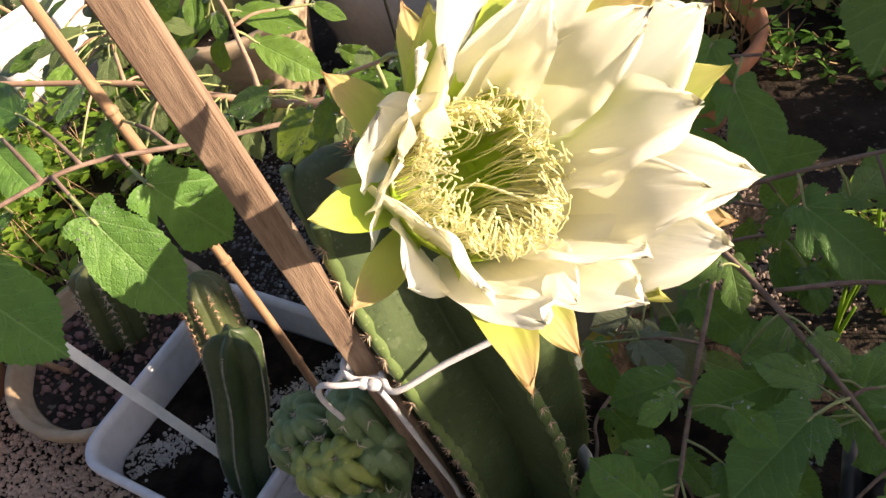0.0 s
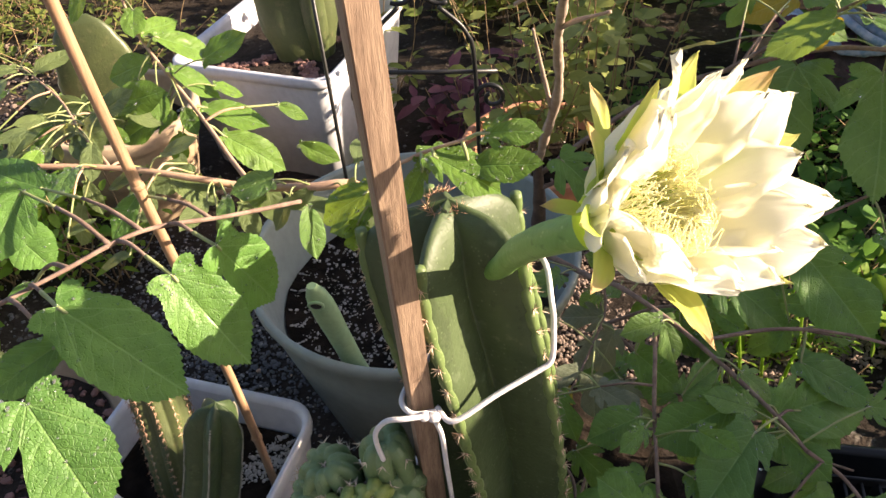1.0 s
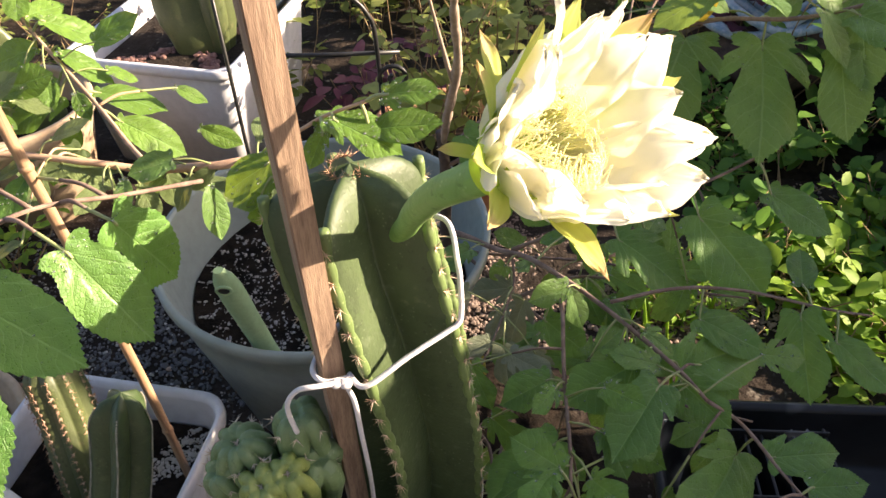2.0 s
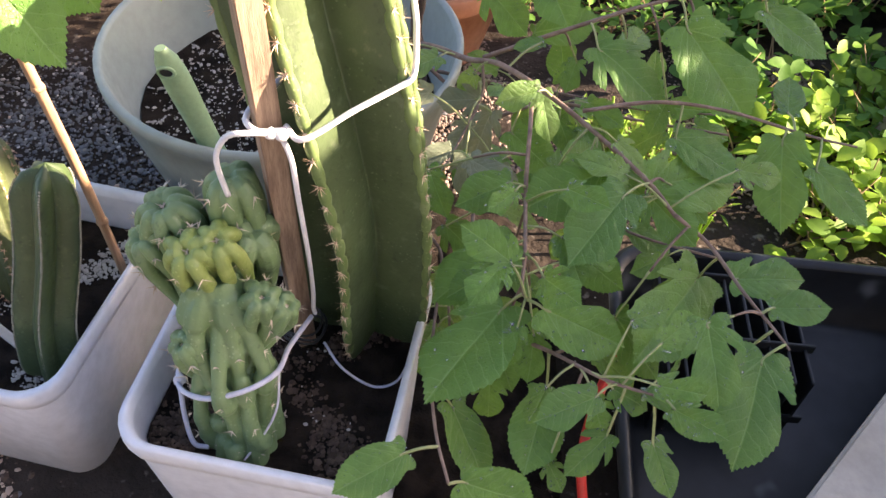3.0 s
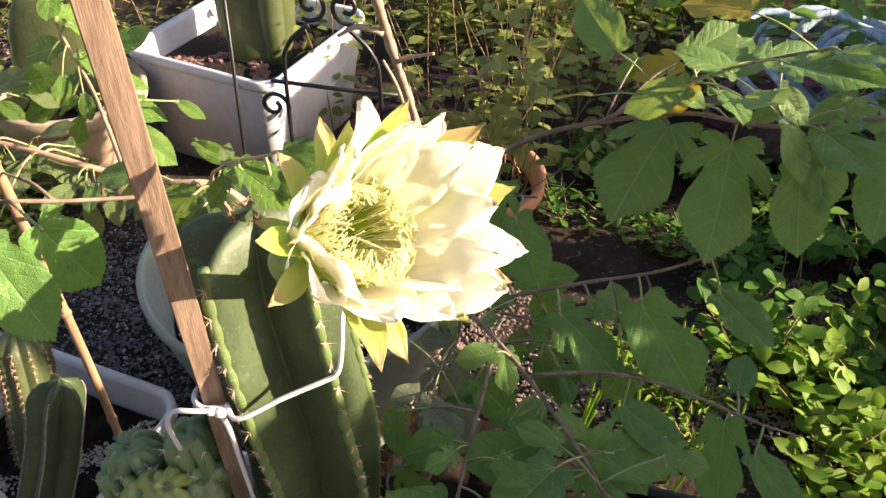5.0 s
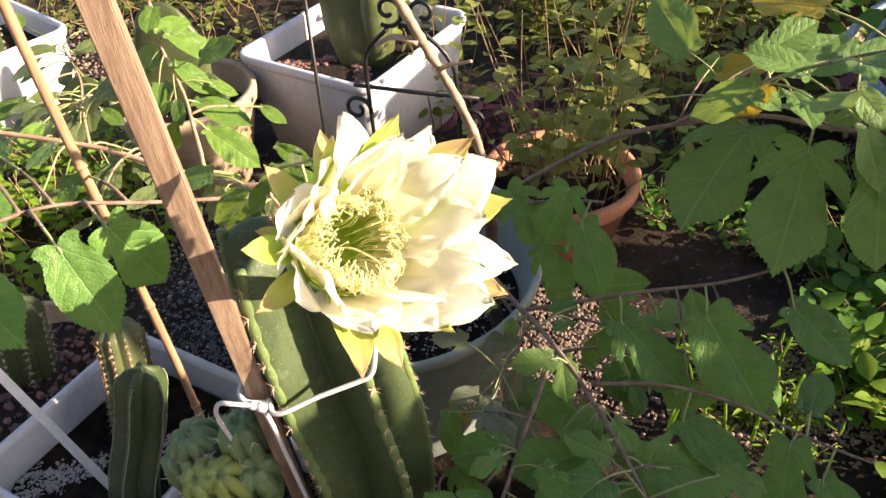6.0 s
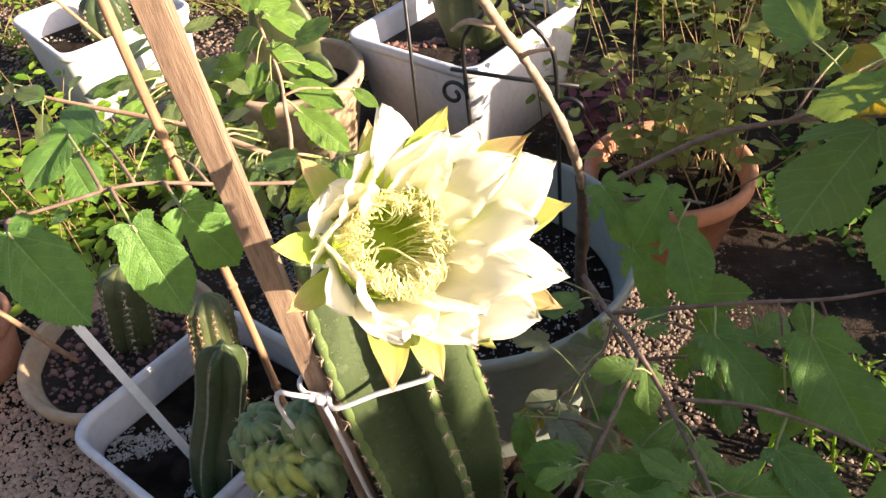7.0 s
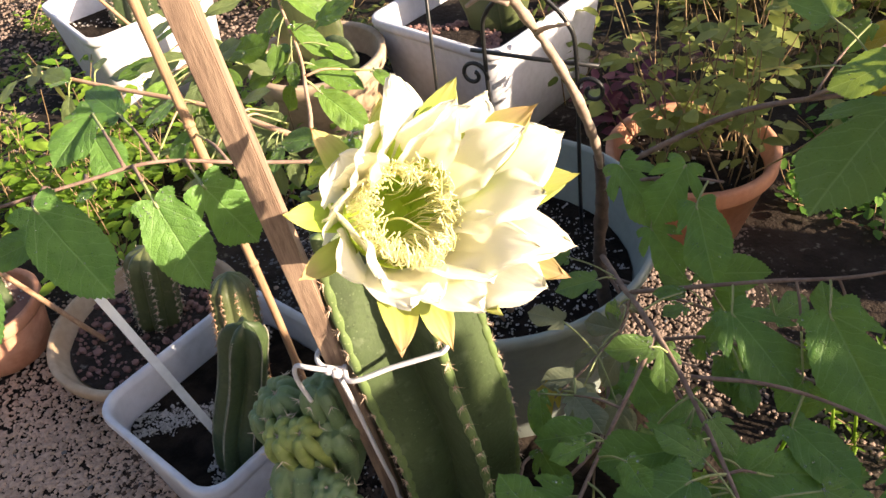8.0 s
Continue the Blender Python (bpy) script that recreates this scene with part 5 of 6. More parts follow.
# ---- the shrub behind the stake ----
shrub = thing("mulberry_shrub", (-0.12, 0.56, 0.168), "arching mulberry shrub with sunlit green leaves", "shrub")
TAN = [
    (-0.378, 0.519, 0.445, -0.411, 0.493, 0.427, 0), (-0.371, 0.520, 0.431, -0.374, 0.505, 0.412, 0), (-0.307, 0.538, 0.412, -0.353, 0.509, 0.377, 4), (-0.307, 0.525, 0.421, -0.302, 0.511, 0.376, 4),
    (-0.421, 0.519, 0.438, -0.469, 0.511, 0.423, 4), (-0.390, 0.401, 0.433, -0.423, 0.398, 0.422, 4), (-0.434, 0.395, 0.457, -0.417, 0.418, 0.463, 4)]
tan_line = leafy_branch(shrub, "branch", [(-0.15, 0.58, 0.15), (-0.16, 0.53, 0.33), (-0.19, 0.46, 0.46), (-0.235, 0.445, 0.474), (-0.295, 0.468, 0.456), (-0.345, 0.462, 0.470), (-0.42, 0.465, 0.478), (-0.55, 0.45, 0.49), (-0.65, 0.44, 0.5)], 0.0048, 0.0022, TAN, TAN_TWIG, LEAF_PALE, reach=0.14)
RISE = [
    (-0.453, 0.647, 0.517, -0.428, 0.693, 0.514, 4), (-0.439, 0.647, 0.513, -0.387, 0.676, 0.479, 4), (-0.422, 0.624, 0.490, -0.373, 0.631, 0.453, 4), (-0.383, 0.595, 0.461, -0.316, 0.602, 0.440, 4), (-0.312, 0.612, 0.454, -0.280, 0.612, 0.437, 4),
    (-0.359, 0.571, 0.443, -0.297, 0.570, 0.403, 4), (-0.291, 0.595, 0.417, -0.250, 0.595, 0.393, 4), (-0.455, 0.649, 0.484, -0.517, 0.651, 0.464, 4), (-0.428, 0.617, 0.462, -0.480, 0.614, 0.451, 4), (-0.426, 0.604, 0.452, -0.481, 0.575, 0.434, 0)]
rise_line = leafy_branch(shrub, "branch", [(-0.295, 0.468, 0.456), (-0.33, 0.515, 0.452), (-0.357, 0.548, 0.46), (-0.40, 0.60, 0.468), (-0.455, 0.65, 0.505), (-0.486, 0.691, 0.53), (-0.52, 0.74, 0.58)], 0.0026, 0.0014, RISE, TAN_TWIG, LEAF_WET, 0.0014, face=(0.1, -0.5, 0.85))
SPRAY = [
    (-0.510, 0.596, 0.465, -0.580, 0.583, 0.449, 4), (-0.504, 0.554, 0.461, -0.561, 0.520, 0.443, 0), (-0.469, 0.587, 0.450, -0.507, 0.564, 0.434, 4), (-0.518, 0.494, 0.455, -0.562, 0.512, 0.468, 4),
    (-0.614, 0.678, 0.457, -0.580, 0.718, 0.470, 4), (-0.542, 0.502, 0.462, -0.525, 0.548, 0.490, 4), (-0.6, 0.56, 0.45, -0.66, 0.53, 0.44, 0), (-0.56, 0.6, 0.46, -0.6, 0.64, 0.47, 4)]
spray_line = leafy_branch(shrub, "branch", [(-0.42, 0.465, 0.478), (-0.48, 0.53, 0.475), (-0.54, 0.6, 0.47), (-0.62, 0.67, 0.47)], 0.002, 0.001, SPRAY, TAN_TWIG, LEAF_PALE, reach=0.12)
NEAR = [
    (-0.264, 0.259, 0.544, -0.221, 0.242, 0.480, 0), (-0.288, 0.191, 0.584, -0.221, 0.175, 0.536, 0), (-0.248, 0.292, 0.540, -0.222, 0.305, 0.476, 3), (-0.393, 0.325, 0.557, -0.404, 0.273, 0.533, 3), (-0.397, 0.351, 0.540, -0.458, 0.368, 0.548, 0),
    (-0.345, 0.377, 0.516, -0.366, 0.351, 0.492, 4), (-0.300, 0.190, 0.556, -0.330, 0.155, 0.550, 0), (-0.260, 0.118, 0.600, -0.220, 0.084, 0.560, 3), (-0.441, 0.346, 0.509, -0.395, 0.322, 0.487, 3), (-0.397, 0.299, 0.496, -0.416, 0.284, 0.489, 4)]
leafy_branch(shrub, "branch", [(-0.24, 0.43, 0.47), (-0.27, 0.36, 0.51), (-0.30, 0.3, 0.545), (-0.33, 0.25, 0.553), (-0.37, 0.2, 0.555), (-0.42, 0.14, 0.56)], 0.0019, 0.0012, NEAR, BARK, LEAF, 0.0014, loose=0.12, face=(0.28, -0.42, 0.86), reach=0.14, mix=False)

def extra_leaves(plant, pts, n, low, high, material, spread, shapes=(0, 4, 4)):
    """More small leaves along a branch, each on a short stalk."""
    for i in range(n):
        p = pts[leaf_rng.randrange(len(pts) // 4, len(pts))]
        d = Vector((leaf_rng.uniform(-1, 1), leaf_rng.uniform(-1, 0.6), leaf_rng.uniform(-0.7, 0.5))).normalized()
        base = p + d * spread * leaf_rng.uniform(0.3, 1.0)
        d2 = (d + Vector((leaf_rng.uniform(-0.5, 0.5), leaf_rng.uniform(-0.5, 0.3), leaf_rng.uniform(-0.7, 0.1)))).normalized()
        put_leaf(plant, base, base + d2 * leaf_rng.uniform(low, high), shapes[leaf_rng.randrange(len(shapes))], material, (0.15, -0.45, 0.88), "", 0.35)
        s = Geo()
        tube(s, glide([p, (p + base) / 2 + Vector((0, 0, 0.004)), base], 3), 0.001, 0.0008, 5)
        part("leaf_stalk", s, PETIOLE, plant)


extra_leaves(mulberry, over_line, 4, 0.05, 0.075, LEAF_LIT, 0.07, (1, 2, 5))
extra_leaves(mulberry, above_line, 9, 0.05, 0.08, LEAF_LIT, 0.08, (1, 0, 3, 5))
extra_leaves(mulberry, above_line, 3, 0.05, 0.065, LEAF_OLD, 0.07, (4, 1))
extra_leaves(mulberry, foot_line, 12, 0.03, 0.05, LEAF, 0.06, (2, 5, 1))
extra_leaves(mulberry, twig_line, 10, 0.028, 0.045, LEAF, 0.06, (2, 5, 1))
extra_leaves(mulberry, main_line, 12, 0.03, 0.048, LEAF_LIT, 0.06, (2, 5, 1))
extra_leaves(mulberry, pale_line, 8, 0.03, 0.045, LEAF_GREY, 0.05, (2, 2, 5))
LOWER = [
    [(-0.04, 0.6, 0.25), (0.03, 0.54, 0.22), (0.1, 0.47, 0.2), (0.17, 0.42, 0.19), (0.25, 0.38, 0.2)],
    [(0.0, 0.5, 0.2), (0.02, 0.42, 0.2), (0.0, 0.34, 0.2), (0.0, 0.28, 0.2)],
    [(0.03, 0.54, 0.22), (0.1, 0.55, 0.24), (0.18, 0.53, 0.24), (0.27, 0.5, 0.25)],
    [(-0.04, 0.6, 0.24), (0.04, 0.62, 0.21), (0.12, 0.62, 0.2), (0.2, 0.6, 0.2), (0.28, 0.57, 0.22)]]
for i, line in enumerate(LOWER):
    low_line = leafy_branch(mulberry, "branch", line, 0.0022, 0.0012, [], BARK, LEAF)
    extra_leaves(mulberry, low_line, 12, 0.032, 0.055, (LEAF, LEAF_LIT, LEAF)[i % 3], 0.038, (2, 5, 1, 3, 0))
extra_leaves(shrub, tan_line, 24, 0.03, 0.055, LEAF_PALE, 0.04)
extra_leaves(shrub, tan_line, 10, 0.03, 0.05, LEAF_LIT, 0.04)
extra_leaves(shrub, spray_line, 18, 0.03, 0.055, LEAF_PALE, 0.06)
extra_leaves(shrub, spray_line, 10, 0.03, 0.05, LEAF_WET, 0.07)
extra_leaves(shrub, rise_line, 8, 0.03, 0.055, LEAF_WET, 0.05)
sprig = thing("wet_sprig", (-0.1, 0.325, 0.57), "glossy wet bright green sprig behind the cactus crown", "plant")
WET = [
    (-0.112, 0.306, 0.591, -0.121, 0.291, 0.575, 1), (-0.105, 0.311, 0.597, -0.062, 0.295, 0.582, 3), (-0.073, 0.311, 0.613, -0.042, 0.302, 0.624, 2), (-0.084, 0.311, 0.589, -0.040, 0.302, 0.602, 4), (-0.116, 0.319, 0.593, -0.093, 0.316, 0.587, 0),
    (-0.158, 0.342, 0.546, -0.197, 0.339, 0.523, 0), (-0.168, 0.345, 0.518, -0.174, 0.341, 0.488, 2), (-0.158, 0.353, 0.528, -0.194, 0.348, 0.505, 0)]
leafy_branch(sprig, "stem", [(-0.15, 0.56, 0.16), (-0.155, 0.43, 0.42), (-0.15, 0.36, 0.54), (-0.12, 0.32, 0.59), (-0.085, 0.315, 0.607)], 0.002, 0.001, WET, TAN_TWIG, LEAF_WET, 0.0012, loose=0.15, face=(0.2, -0.4, 0.9))

# ---- water drops on the wet leaves ----
drop_rng = random.Random(5)
for plant in (mulberry, shrub, sprig):
    g = Geo()
    for top, ob in WETTED:
        if top is not plant:
            continue
        m = ob.matrix_basis
        up = (m.to_3x3() @ Vector((0, 0, 1))).normalized()
        pts = ob.data.vertices
        for i in range(45):
            ring = 2 + min(4, int(5 * math.sqrt(drop_rng.random())))
            v = pts[1 + ring * 124 + drop_rng.randrange(124)].co.lerp(pts[1 + ring * 124 + drop_rng.randrange(124)].co, 0.1 * drop_rng.random())
            s = 0.0005 * 2.8 ** (drop_rng.random() ** 2)
            blob(g, m @ v + up * s * 0.2, (s, s, s * 0.5), 1, 0.25, i)
    tagged(part("water_film", g, WATER, plant, "small clear water drops"), kind="stuff")

# ---- iron trellis, thin rod ----
trellis = thing("iron_trellis", (-0.2, 0.735, GROUND), "black wrought iron trellis with scrolls", "trellis")


def bar(name, points, r=0.0027):
    g = Geo()
    tube(g, points, r, n=8)
    part(name, g, BLACK_IRON, trellis)


TX, TY = -0.234, 0.735
for dx in (0.0, 0.115):
    bar("post", glide([(TX + dx, TY + 0.01, GROUND), (TX + dx, TY, 0.25), (TX + dx, TY - 0.004, 0.43), (TX + dx + (0.008 if dx == 0 else -0.008), TY - 0.008, 0.475), (TX + 0.0575 + (-0.022 if dx == 0 else 0.022), TY - 0.01, 0.505)], 8))
bar("cross_bar", [(TX - 0.02, TY, 0.423), (TX + 0.06, TY - 0.002, 0.423), (TX + 0.14, TY, 0.423)])


def scroll(cx, cz, r, turn, way, start=0.0):
    return [(cx + way * r * (1 - 0.75 * i / 30) * math.cos(start + turn * i / 30), TY - 0.004, cz + r * (1 - 0.75 * i / 30) * math.sin(start + turn * i / 30)) for i in range(31)]


for dx, way in ((0.0, 1), (0.115, -1)):
    bar("scroll", scroll(TX + dx + way * -0.018, 0.392, 0.019, 7.5, way, -0.2))
    bar("scroll", scroll(TX + 0.0575 - way * 0.021, 0.525, 0.02, 7.5, way, 4.2))
rod = thing("thin_rod", (-0.30, 0.69, GROUND), "thin black metal rod standing in the earth", "rod")
g = Geo()
tube(g, [(-0.268, 0.66, 0.2), (-0.275, 0.68, 0.4), (-0.286, 0.71, 0.62)], 0.0022, n=7)
part("rod_shaft", g, BLACK_IRON, rod)

# ---- cacti further back ----
def pad(top, at, axis, face, w, h, d, skin, seed):
    """A flat or three-sided cactus joint with uneven edges."""
    axis, face = Vector(axis).normalized(), Vector(face).normalized()
    side = axis.cross(face).normalized()
    face = side.cross(axis)
    g = Geo()
    verts = []
    for i in range(15):
        t = i / 14
        k = (math.sin(math.pi * (0.12 + 0.86 * t)) ** 0.45)
        for j in range(24):
            a = 2 * math.pi * j / 24
            c, s = math.cos(a), math.sin(a)
            q = 1 + 0.06 * noise.noise((c + seed, s, t * 5)) + 0.03 * math.cos(t * 60) * abs(c) ** 6
            verts.append(Vector(at) + axis * (h * t) + side * (w * k * c * q) + face * (d * k * (abs(s) ** 0.8) * (1 if s > 0 else -1) * q))
    g.add(verts, [(i * 24 + j, i * 24 + (j + 1) % 24, (i + 1) * 24 + (j + 1) % 24, (i + 1) * 24 + j) for i in range(14) for j in range(24)] + [tuple(range(14 * 24, 15 * 24))])
    return part("joint", g, skin, top)


broad = thing("broad_cactus", (-0.5, 1.28, 0.17), "broad grey-green three-ribbed cactus in bark mulch", "cactus")
pad(broad, (-0.49, 1.27, 0.15), (-0.05, 0.1, 1), (0.35, -1, 0), 0.075, 0.36, 0.035, CACTUS_OLIVE, 2)
pad(broad, (-0.47, 1.29, 0.15), (-0.03, 0.1, 1), (1, 0.3, 0), 0.06, 0.35, 0.03, CACTUS_OLIVE, 4)
flat = thing("flat_cactus", (-0.78, 1.06, 0.14), "flat jointed green cactus in a clay pot", "cactus")
pad(flat, (-0.79, 1.07, 0.13), (-0.1, 0.1, 1), (0.3, -1, 0.1), 0.07, 0.21, 0.016, CACTUS_OLIVE, 6)
pad(flat, (-0.73, 1.05, 0.13), (0.2, 0.05, 1), (0.1, -1, 0.2), 0.045, 0.1, 0.012, CACTUS, 7)
small = thing("small_cactus", (-1.34, 1.13, 0.16), "small round green cactus in a white planter", "cactus")
column(small, [(-1.35, 1.13, 0.15), (-1.35, 1.14, 0.2), (-1.345, 1.145, 0.26)], 0.055, 8, 0, 0.25, CACTUS_DARK, 0.014, 0.01, 5, PALE_SPINE, dome=0.05, seed=41, tail=0.02)
c3 = thing("upright_cactus", (-0.69, 0.46, 0.06), "upright spiny green cactus in a low clay pot", "cactus")
column(c3, [(-0.69, 0.46, 0.05), (-0.69, 0.475, 0.11), (-0.685, 0.49, 0.185)], 0.036, 7, 10, 0.3, CACTUS_OLIVE, 0.012, 0.012, 5, PALE_SPINE, dome=0.03, seed=42, tail=0.02)
c4 = thing("upright_cactus", (-0.965, 0.365, 0.065), "ribbed green cactus in a terracotta pot", "cactus")
column(c4, [(-0.965, 0.365, 0.055), (-0.97, 0.37, 0.13), (-0.975, 0.375, 0.2)], 0.042, 8, 0, 0.3, CACTUS, 0.014, 0.01, 5, PALE_SPINE, dome=0.05, seed=43, tail=0.02)
for a, b, r, label in (((-0.735, 0.40, 0.05), (-0.87, 0.36, 0.22), 0.004, "short split bamboo stick leaning in a clay pot"), ((-1.22, 1.05, 0.15), (-1.33, 1.0, 0.33), 0.004, "bamboo stick leaning over a white planter")):
    st = thing("bamboo_stick", a, label, "stick")
    g = Geo()
    tube(g, [Vector(a).lerp(Vector(b), i / 8) for i in range(9)], r, r, 8, 0.05)
    part("stick_shaft", g, BAMBOO, st)


# ---- weeds and undergrowth ----
def sprigs(g, at, height, spread, n_stems, leaves, size, rng, wide=0.5, stems=None, up=0.3):
    """Stems that lean out from one spot, with small leaves along them."""
    for s in range(n_stems):
        a = rng.uniform(0, 2 * math.pi)
        lean = spread * math.sqrt(rng.random())
        h = height * rng.uniform(0.55, 1.1)
        p0 = Vector(at) + Vector((rng.uniform(-1, 1), rng.uniform(-1, 1), 0)) * spread * 0.25
        p2 = p0 + Vector((math.cos(a) * lean, math.sin(a) * lean, h))
        p1 = p0.lerp(p2, 0.5) + Vector((rng.uniform(-1, 1), rng.uniform(-1, 1), 0)) * spread * 0.15
        line = glide([p0, p1, p2], 5)
        if stems is not None:
            tube(stems, line, 0.0016, 0.0008, 4)
        for k in range(leaves):
            p = line[min(len(line) - 1, int(len(line) * (0.2 + 0.8 * rng.random())))]
            b = rng.uniform(0, 2 * math.pi)
            d = Vector((math.cos(b), math.sin(b), rng.uniform(-0.3, up + 0.3))).normalized()
            s2 = size * rng.uniform(0.5, 1.15)
            stalk = p + d * s2 * 0.4
            small_leaf(g, stalk, d, s2, wide, rng)


def small_leaf(g, at, d, s, wide, rng):
    nrm = Vector((rng.uniform(-0.6, 0.6), rng.uniform(-0.6, 0.6), 1))
    nrm = (nrm - d * nrm.dot(d)).normalized()
    y = nrm.cross(d)
    c = rng.uniform(0.05, 0.25)
    pts = [(0, 0, 0), (0.25, 0.8, 0.5), (0.55, 1.0, 0.6), (0.82, 0.6, 0.3)]
    verts = [at, at + d * s]
    mids = []
    for u, w, lift in pts[1:]:
        z = nrm * (-c * u * u * s)
        mids.append(at + d * (u * s) + z)
        verts += [at + d * (u * s) + y * (w * wide * s * 0.5) + z + nrm * (lift * 0.12 * s), at + d * (u * s) + z, at + d * (u * s) - y * (w * wide * s * 0.5) + z + nrm * (lift * 0.12 * s)]
    verts[1] = at + d * s - nrm * (c * s)
    g.add(verts, [(0, 3, 2), (0, 4, 3), (2, 3, 6, 5), (3, 4, 7, 6), (5, 6, 9, 8), (6, 7, 10, 9), (8, 9, 1), (9, 10, 1)])


rng = random.Random(404)
potweed = thing("pot_weeds", (-0.02, 0.99, 0.11), "bushy pale green weeds filling a terracotta pot", "weeds")
g, st = Geo(), Geo()
for i in range(9):
    sprigs(g, (rng.uniform(-0.1, 0.04), rng.uniform(0.95, 1.08), 0.11), 0.3, 0.14, 4, 12, 0.034, rng, 0.6, st)
tagged(part("foliage", g, POT_WEED, potweed), kind="stuff")
tagged(part("stems", st, DRY_STEM, potweed), kind="stuff")


def weed_patch(name, label, spots, height, spread, stems, leaves, size, material, wide=0.5, stem_material=None, up=0.3):
    top = thing(name, spots[0], label, "weeds", kind="stuff")
    g, st = Geo(), Geo()
    for s in spots:
        sprigs(g, s, height * rng.uniform(0.7, 1.2), spread, stems, leaves, size, rng, wide, st, up)
    part("foliage", g, material, top)
    part("stems", st, stem_material or DRY_STEM, top)


def spread_spots(n, x0, x1, y0, y1):
    return [(rng.uniform(x0, x1), rng.uniform(y0, y1), GROUND) for i in range(n)]


weed_patch("weeds", "tall yellow-green weeds with dry stems", spread_spots(26, -0.42, 0.22, 1.25, 1.95), 0.4, 0.15, 5, 15, 0.036, WEED, 0.55)
weed_patch("weeds", "sunlit pale weeds behind the pots", spread_spots(24, -0.2, 0.6, 1.9, 2.6), 0.42, 0.16, 5, 14, 0.045, WEED_LIGHT, 0.65)
weed_patch("weeds", "low green weeds on bare ground", spread_spots(60, -1.9, -0.75, 1.3, 2.4), 0.12, 0.12, 5, 12, 0.025, WEED, 0.5)
weed_patch("weeds", "low sunlit weeds beside the planters", spread_spots(22, -1.15, -0.72, 0.78, 1.05), 0.16, 0.1, 4, 9, 0.03, WEED_LIGHT, 0.5)
weed_patch("weeds", "scattered low weeds on open gravelly earth", spread_spots(40, -2.5, -1.5, 0.5, 1.6), 0.08, 0.1, 4, 10, 0.025, WEED_LIGHT, 0.5)
weed_patch("weeds", "leafy sunlit weeds beside the clay pots", spread_spots(34, -1.5, -0.86, 0.52, 0.86), 0.17, 0.1, 4, 10, 0.034, WEED_LIGHT, 0.5)
weed_patch("creeper", "sunlit lime-green creeper carpeting the gravel", spread_spots(32, 0.4, 0.76, 0.52, 0.9), 0.07, 0.08, 4, 7, 0.036, WEED_LIGHT, 0.62, up=0.7)
weed_patch("creeper", "dense low creeper with oval green leaves", spread_spots(36, 0.4, 0.95, 0.7, 1.25), 0.09, 0.09, 4, 7, 0.04, CREEPER, 0.62, up=0.7)
weed_patch("creeper", "dark creeper under the branches", spread_spots(30, 0.1, 0.52, 1.06, 1.36), 0.08, 0.09, 4, 8, 0.024, CREEPER, 0.6, up=0.7)
weed_patch("grass_tuft", "sunlit lime-green seedlings in gravel", spread_spots(12, 0.22, 0.36, 0.62, 0.8), 0.05, 0.05, 6, 9, 0.02, WEED_LIGHT, 0.25, up=0.8)
weed_patch("purple_plant", "dull purple-leaved plant", spread_spots(4, -0.22, -0.1, 1.16, 1.26), 0.16, 0.08, 3, 8, 0.05, PURPLE, 0.55)
weed_patch("purple_plant", "dark purple leaves behind the weeds", spread_spots(4, 0.45, 0.62, 1.35, 1.5), 0.3, 0.1, 3, 8, 0.06, PURPLE, 0.6)
weed_patch("shade_plants", "dark shaded foliage at the back", spread_spots(40, 0.45, 1.7, 1.3, 2.4), 0.4, 0.2, 5, 16, 0.06, CREEPER, 0.6)
weed_patch("back_growth", "mixed undergrowth beyond the planters", spread_spots(60, -1.9, 0.4, 2.3, 3.6), 0.5, 0.22, 5, 16, 0.06, WEED, 0.55)

# succulent sticks standing in the gravel
lime = thing("pencil_seedlings", (0.12, 0.72, GROUND), "lime-green upright seedling stalks in gravel", "seedlings", kind="stuff")
g = Geo()
for i in range(26):
    x, y = rng.uniform(0.16, 0.34), rng.uniform(0.55, 0.8)
    a = rng.uniform(0, 6.28)
    tube(g, glide([(x, y, GROUND), (x + 0.006 * math.cos(a), y + 0.006 * math.sin(a), 0.03), (x + 0.016 * math.cos(a), y + 0.016 * math.sin(a), rng.uniform(0.05, 0.1))], 3), 0.0026, 0.0018, 6)
part("stalks", g, WEED_LIGHT, lime)

# ---- tub, basket and boards ----
black_tub = thing("black_tub", (0.42, 0.30, GROUND), "scuffed black plastic tub on the ground", "tub")
m = pose(0.40, 0.285, GROUND, 0, 0, -4)
rows = [(0.92, 0.0), (0.99, 0.10), (1.03, 0.105), (1.035, 0.115), (1.0, 0.118), (0.975, 0.11), (0.91, 0.036), (0.86, 0.03)]
outline = ring_loop(0.46, 0.36, 0.05)
n = len(outline)
for name, some, close in (("outer_wall", rows[:3], True), ("rim", rows[2:6], False), ("inner_wall", rows[5:], True)):
    verts = [m @ Vector((x * k, y * k, h)) for k, h in some for x, y in outline]
    faces = [(i * n + j, i * n + (j + 1) % n, (i + 1) * n + (j + 1) % n, (i + 1) * n + j) for i in range(len(some) - 1) for j in range(n)]
    if close:
        faces.append(tuple(reversed(range(n))) if name == "outer_wall" else tuple(range(len(verts) - n, len(verts))))
    part(name, Geo().add(verts, faces), BLACK_PLASTIC, black_tub)
basket = thing("slotted_tray", (0.28, 0.36, 0.0), "small black slotted nursery tray in the tub", "tray")
for i in range(9):
    g = Geo()
    box(g, pose(0.215 + 0.017 * i, 0.36, 0.075, 0, 0, -4), (0.003, 0.13, 0.1), 0.0008)
    part("slat", g, BLACK_PLASTIC, basket, smooth=False)
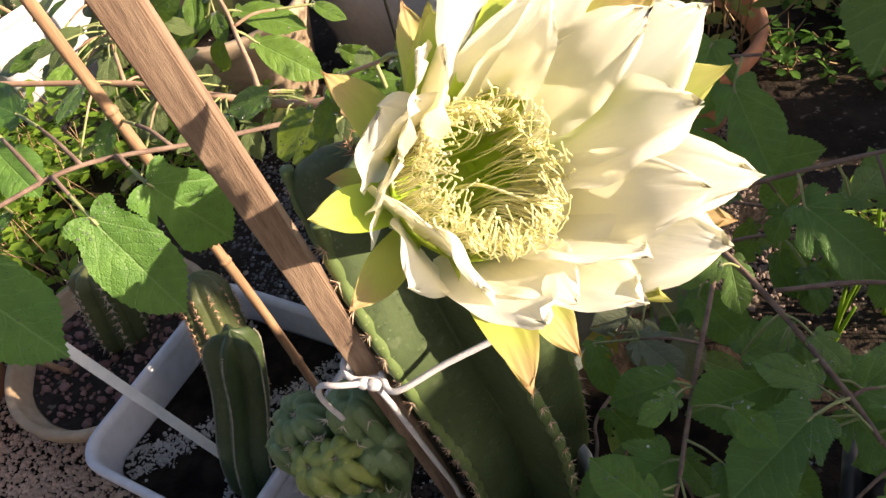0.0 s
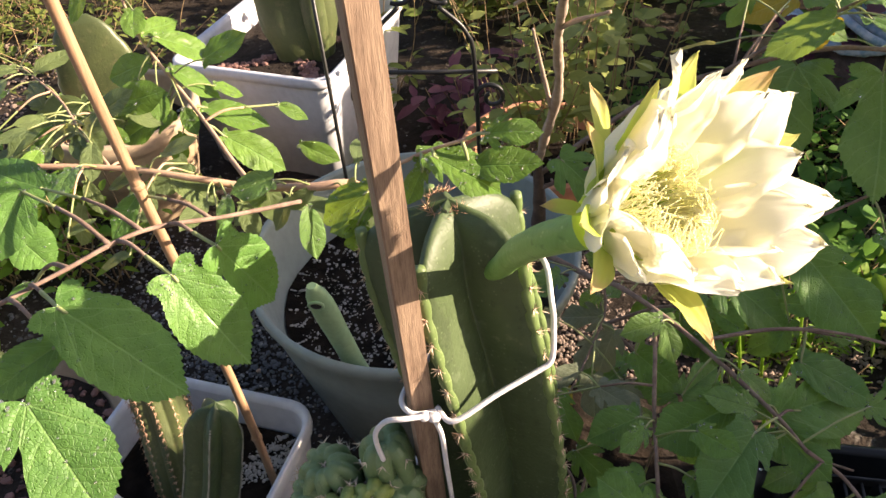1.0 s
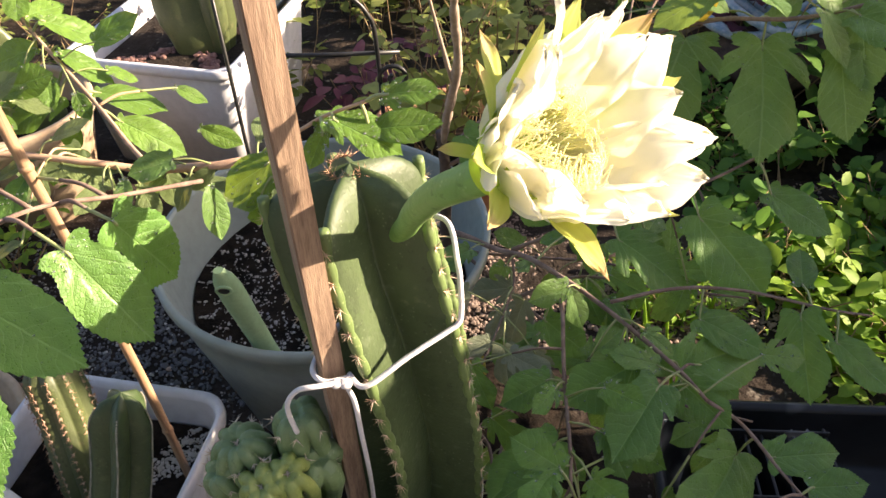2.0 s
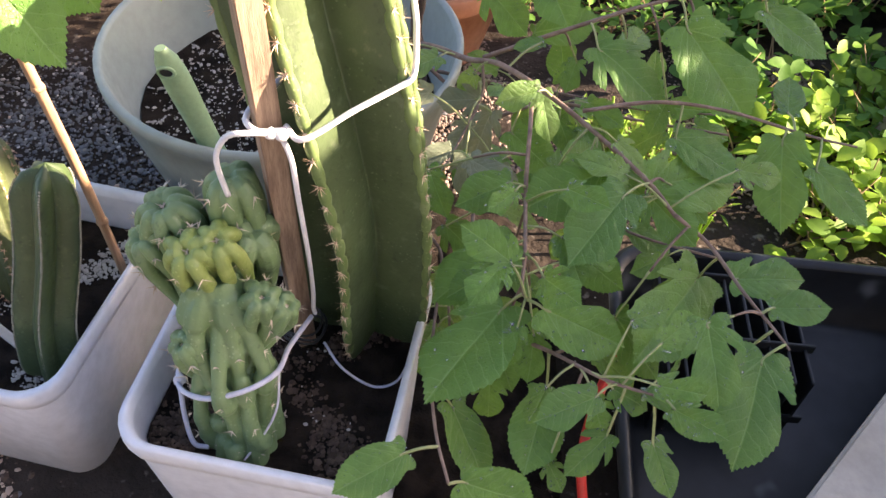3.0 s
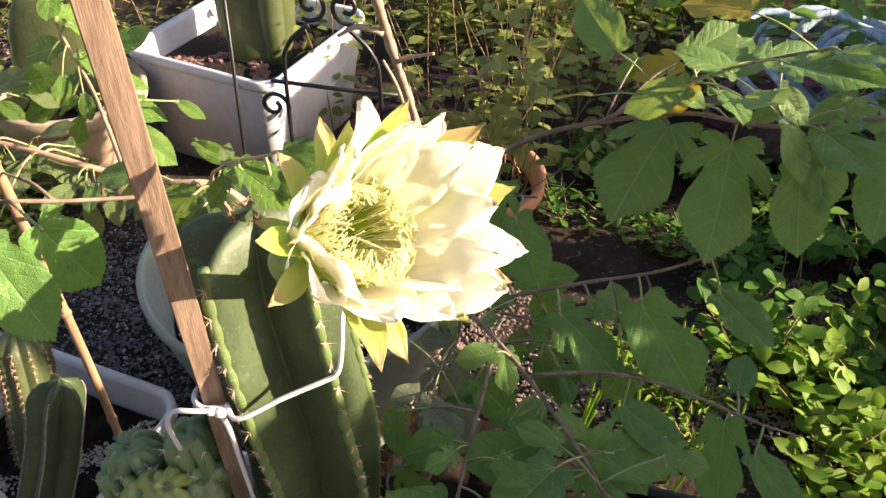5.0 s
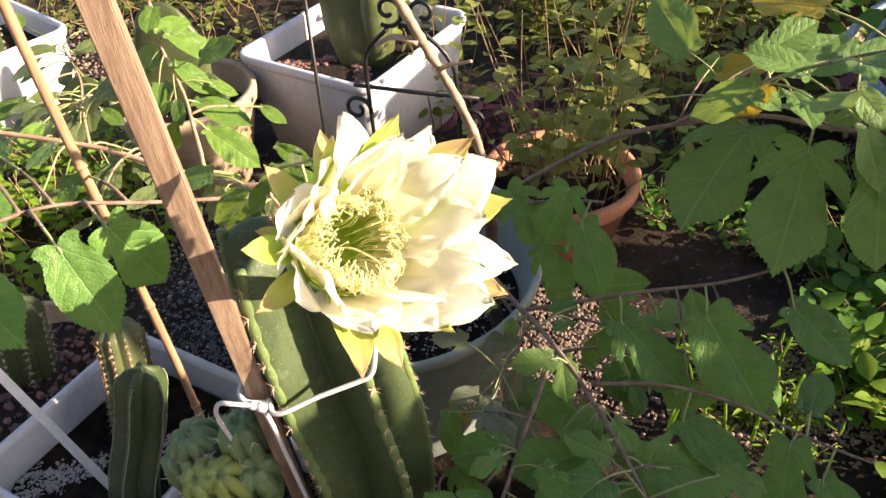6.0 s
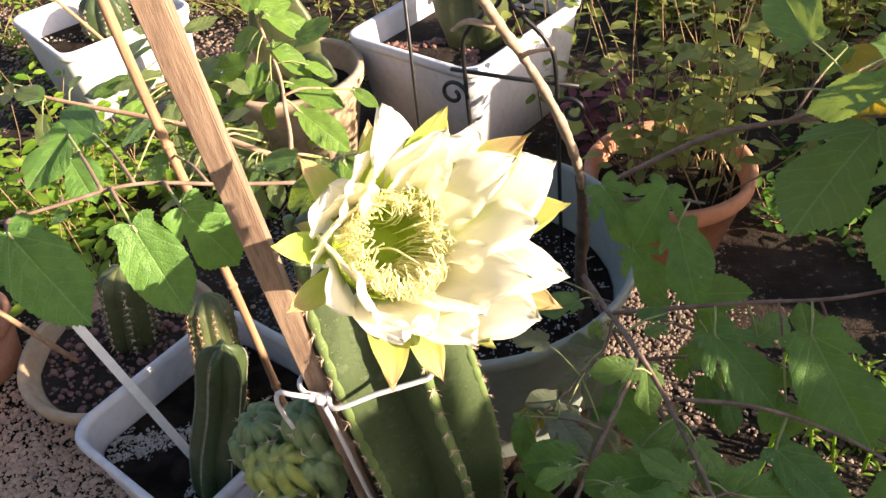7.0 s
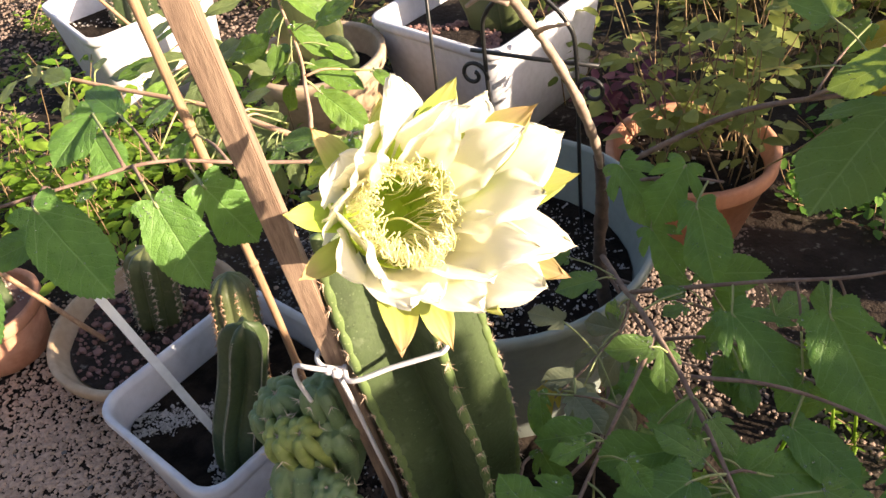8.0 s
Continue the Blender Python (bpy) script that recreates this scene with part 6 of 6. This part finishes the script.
for k in range(4):
    g = Geo()
    box(g, pose(0.283, 0.30 + 0.04 * k, 0.06 + 0.065 * (k % 2), 0, 0, -4), (0.15, 0.003, 0.012), 0.0008)
    part("rail", g, BLACK_PLASTIC, basket, smooth=False)
pail = thing("red_bucket_handle", (0.14, 0.22, 0.05), "bright red plastic strap arching out of the tub", "strap")
g = Geo()
tube(g, glide([(0.15, 0.28, 0.185), (0.13, 0.245, 0.18), (0.115, 0.2, 0.15), (0.12, 0.17, 0.11), (0.13, 0.15, 0.05), (0.135, 0.14, 0.0)], 8), 0.0045, 0.004, 8)
part("strap_band", g, RED_PLASTIC, pail)
g = Geo()
blob(g, (0.135, 0.268, 0.19), (0.014, 0.009, 0.008), 2, 0.3, 3)
part("strap_clip", g, RED_PLASTIC, pail)
for a, b, w, h, label in (((0.27, 0.145, 0.128), (0.62, 0.505, 0.128), 0.11, 0.02, "pale weathered board edging the bed"), ((0.6, 0.8, 0.04), (0.9, 1.32, 0.04), 0.08, 0.1, "pale painted board standing by the creeper")):
    bd = thing("board", (a[0], a[1], GROUND), label, "board")
    a, b = Vector(a), Vector(b)
    g = Geo()
    box(g, Matrix.Translation((a + b) / 2 + Vector((0.04, -0.04, 0))) @ pose(0, 0, 0, 0, 0, math.degrees(math.atan2(b.y - a.y, b.x - a.x))), ((b - a).length, w, h), 0.003)
    part("plank", g, PALE_BOARD, bd, smooth=False)

# ---- coil of rope by a brown pot ----
coil = thing("rope_coil", (0.6, 1.4, 0.15), "tangled blue and white rope hanging in loops", "rope")
for i in range(11):
    cx, cy, cz = 0.60 + rng.uniform(-0.08, 0.12), 1.42 + rng.uniform(-0.06, 0.06), 0.16 + rng.uniform(-0.02, 0.04)
    r, tl = rng.uniform(0.05, 0.14), rng.uniform(-0.6, 0.6)
    g = Geo()
    tube(g, [(cx + r * math.cos(a * 0.26) * 1.2, cy + r * math.sin(a * 0.26), cz + 0.05 * math.sin(a * 0.26 + tl) + 0.01 * math.sin(a)) for a in range(22)], 0.008, n=8)
    part("rope_loop", g, ROPE, coil)
g = Geo()
blob(g, (0.62, 1.42, 0.06), (0.17, 0.13, 0.07), 3, 0.15, 4)
tagged(part("stump", g, DARK_BARK), "dark low stump under a coil of rope", "stump")
round_pot("flower_pot", (0.50, 1.56, GROUND), 0.12, 0.09, 0.16, 0.12, PALE_CLAY, "brown clay pot beside a coil of rope", 0.02, 0.012, seed=29, bits=30)

# ---- unseen boards added on the sunny side to cast shade ----
sun_block = tagged(thing("sun_block_boards", (1.2, -0.35, GROUND), "unseen boards added to block and shape the sun", "wall"), kind="structure")
# panel heights and gaps only decide which spots the sun reaches
for y0, y1, z0, z1 in ((-2.2, -0.15, 0.0, 0.06), (-0.15, 0.05, 0.0, 0.7), (0.05, 0.41, 0.0, 0.925), (0.41, 0.505, 0.0, 0.855), (0.505, 0.58, 0.0, 0.75), (0.58, 1.0, 0.0, 0.15), (0.58, 1.0, 0.56, 0.9), (1.0, 1.1, 0.0, 0.9),
                       (1.17, 1.26, 0.0, 0.3), (1.26, 1.58, 0.0, 0.78), (1.58, 1.9, 0.0, 0.3)):
    g = Geo()
    box(g, pose(1.2, (y0 + y1) / 2, (z0 + z1) / 2), (0.06, y1 - y0 - 0.004, z1 - z0), 0.004)
    part("fence_panel", g, PALE_BOARD, sun_block, smooth=False)
for y in (0.05, 0.58, 1.1):
    g = Geo()
    box(g, pose(1.266, y, 0.465), (0.07, 0.07, 0.95), 0.004)
    part("fence_post", g, PALE_BOARD, sun_block, smooth=False)

# ---- unseen paving and wall added behind the viewer to bounce light ----
paving = tagged(thing("pavement", (-0.3, -1.2, GROUND), "unseen pale paving added to bounce sunlight", "pavement"), kind="structure")
for i in range(4):
    for j in range(3):
        g = Geo()
        box(g, pose(-1.5 + 0.8 * i, -0.62 - 0.62 * j, GROUND + 0.012), (0.792, 0.612, 0.05), 0.006)
        part("paving_slab", g, CONCRETE, paving, smooth=False)
# added pale wall out of view, returns light towards the plants
back_wall = tagged(thing("bounce_wall", (0.0, -2.6, GROUND), "unseen pale wall added to bounce light", "wall"), kind="structure")
g = Geo()
box(g, pose(0, -2.7, 1.3), (9.0, 0.2, 2.7), 0.01)
part("wall_face", g, CONCRETE, back_wall, smooth=False)
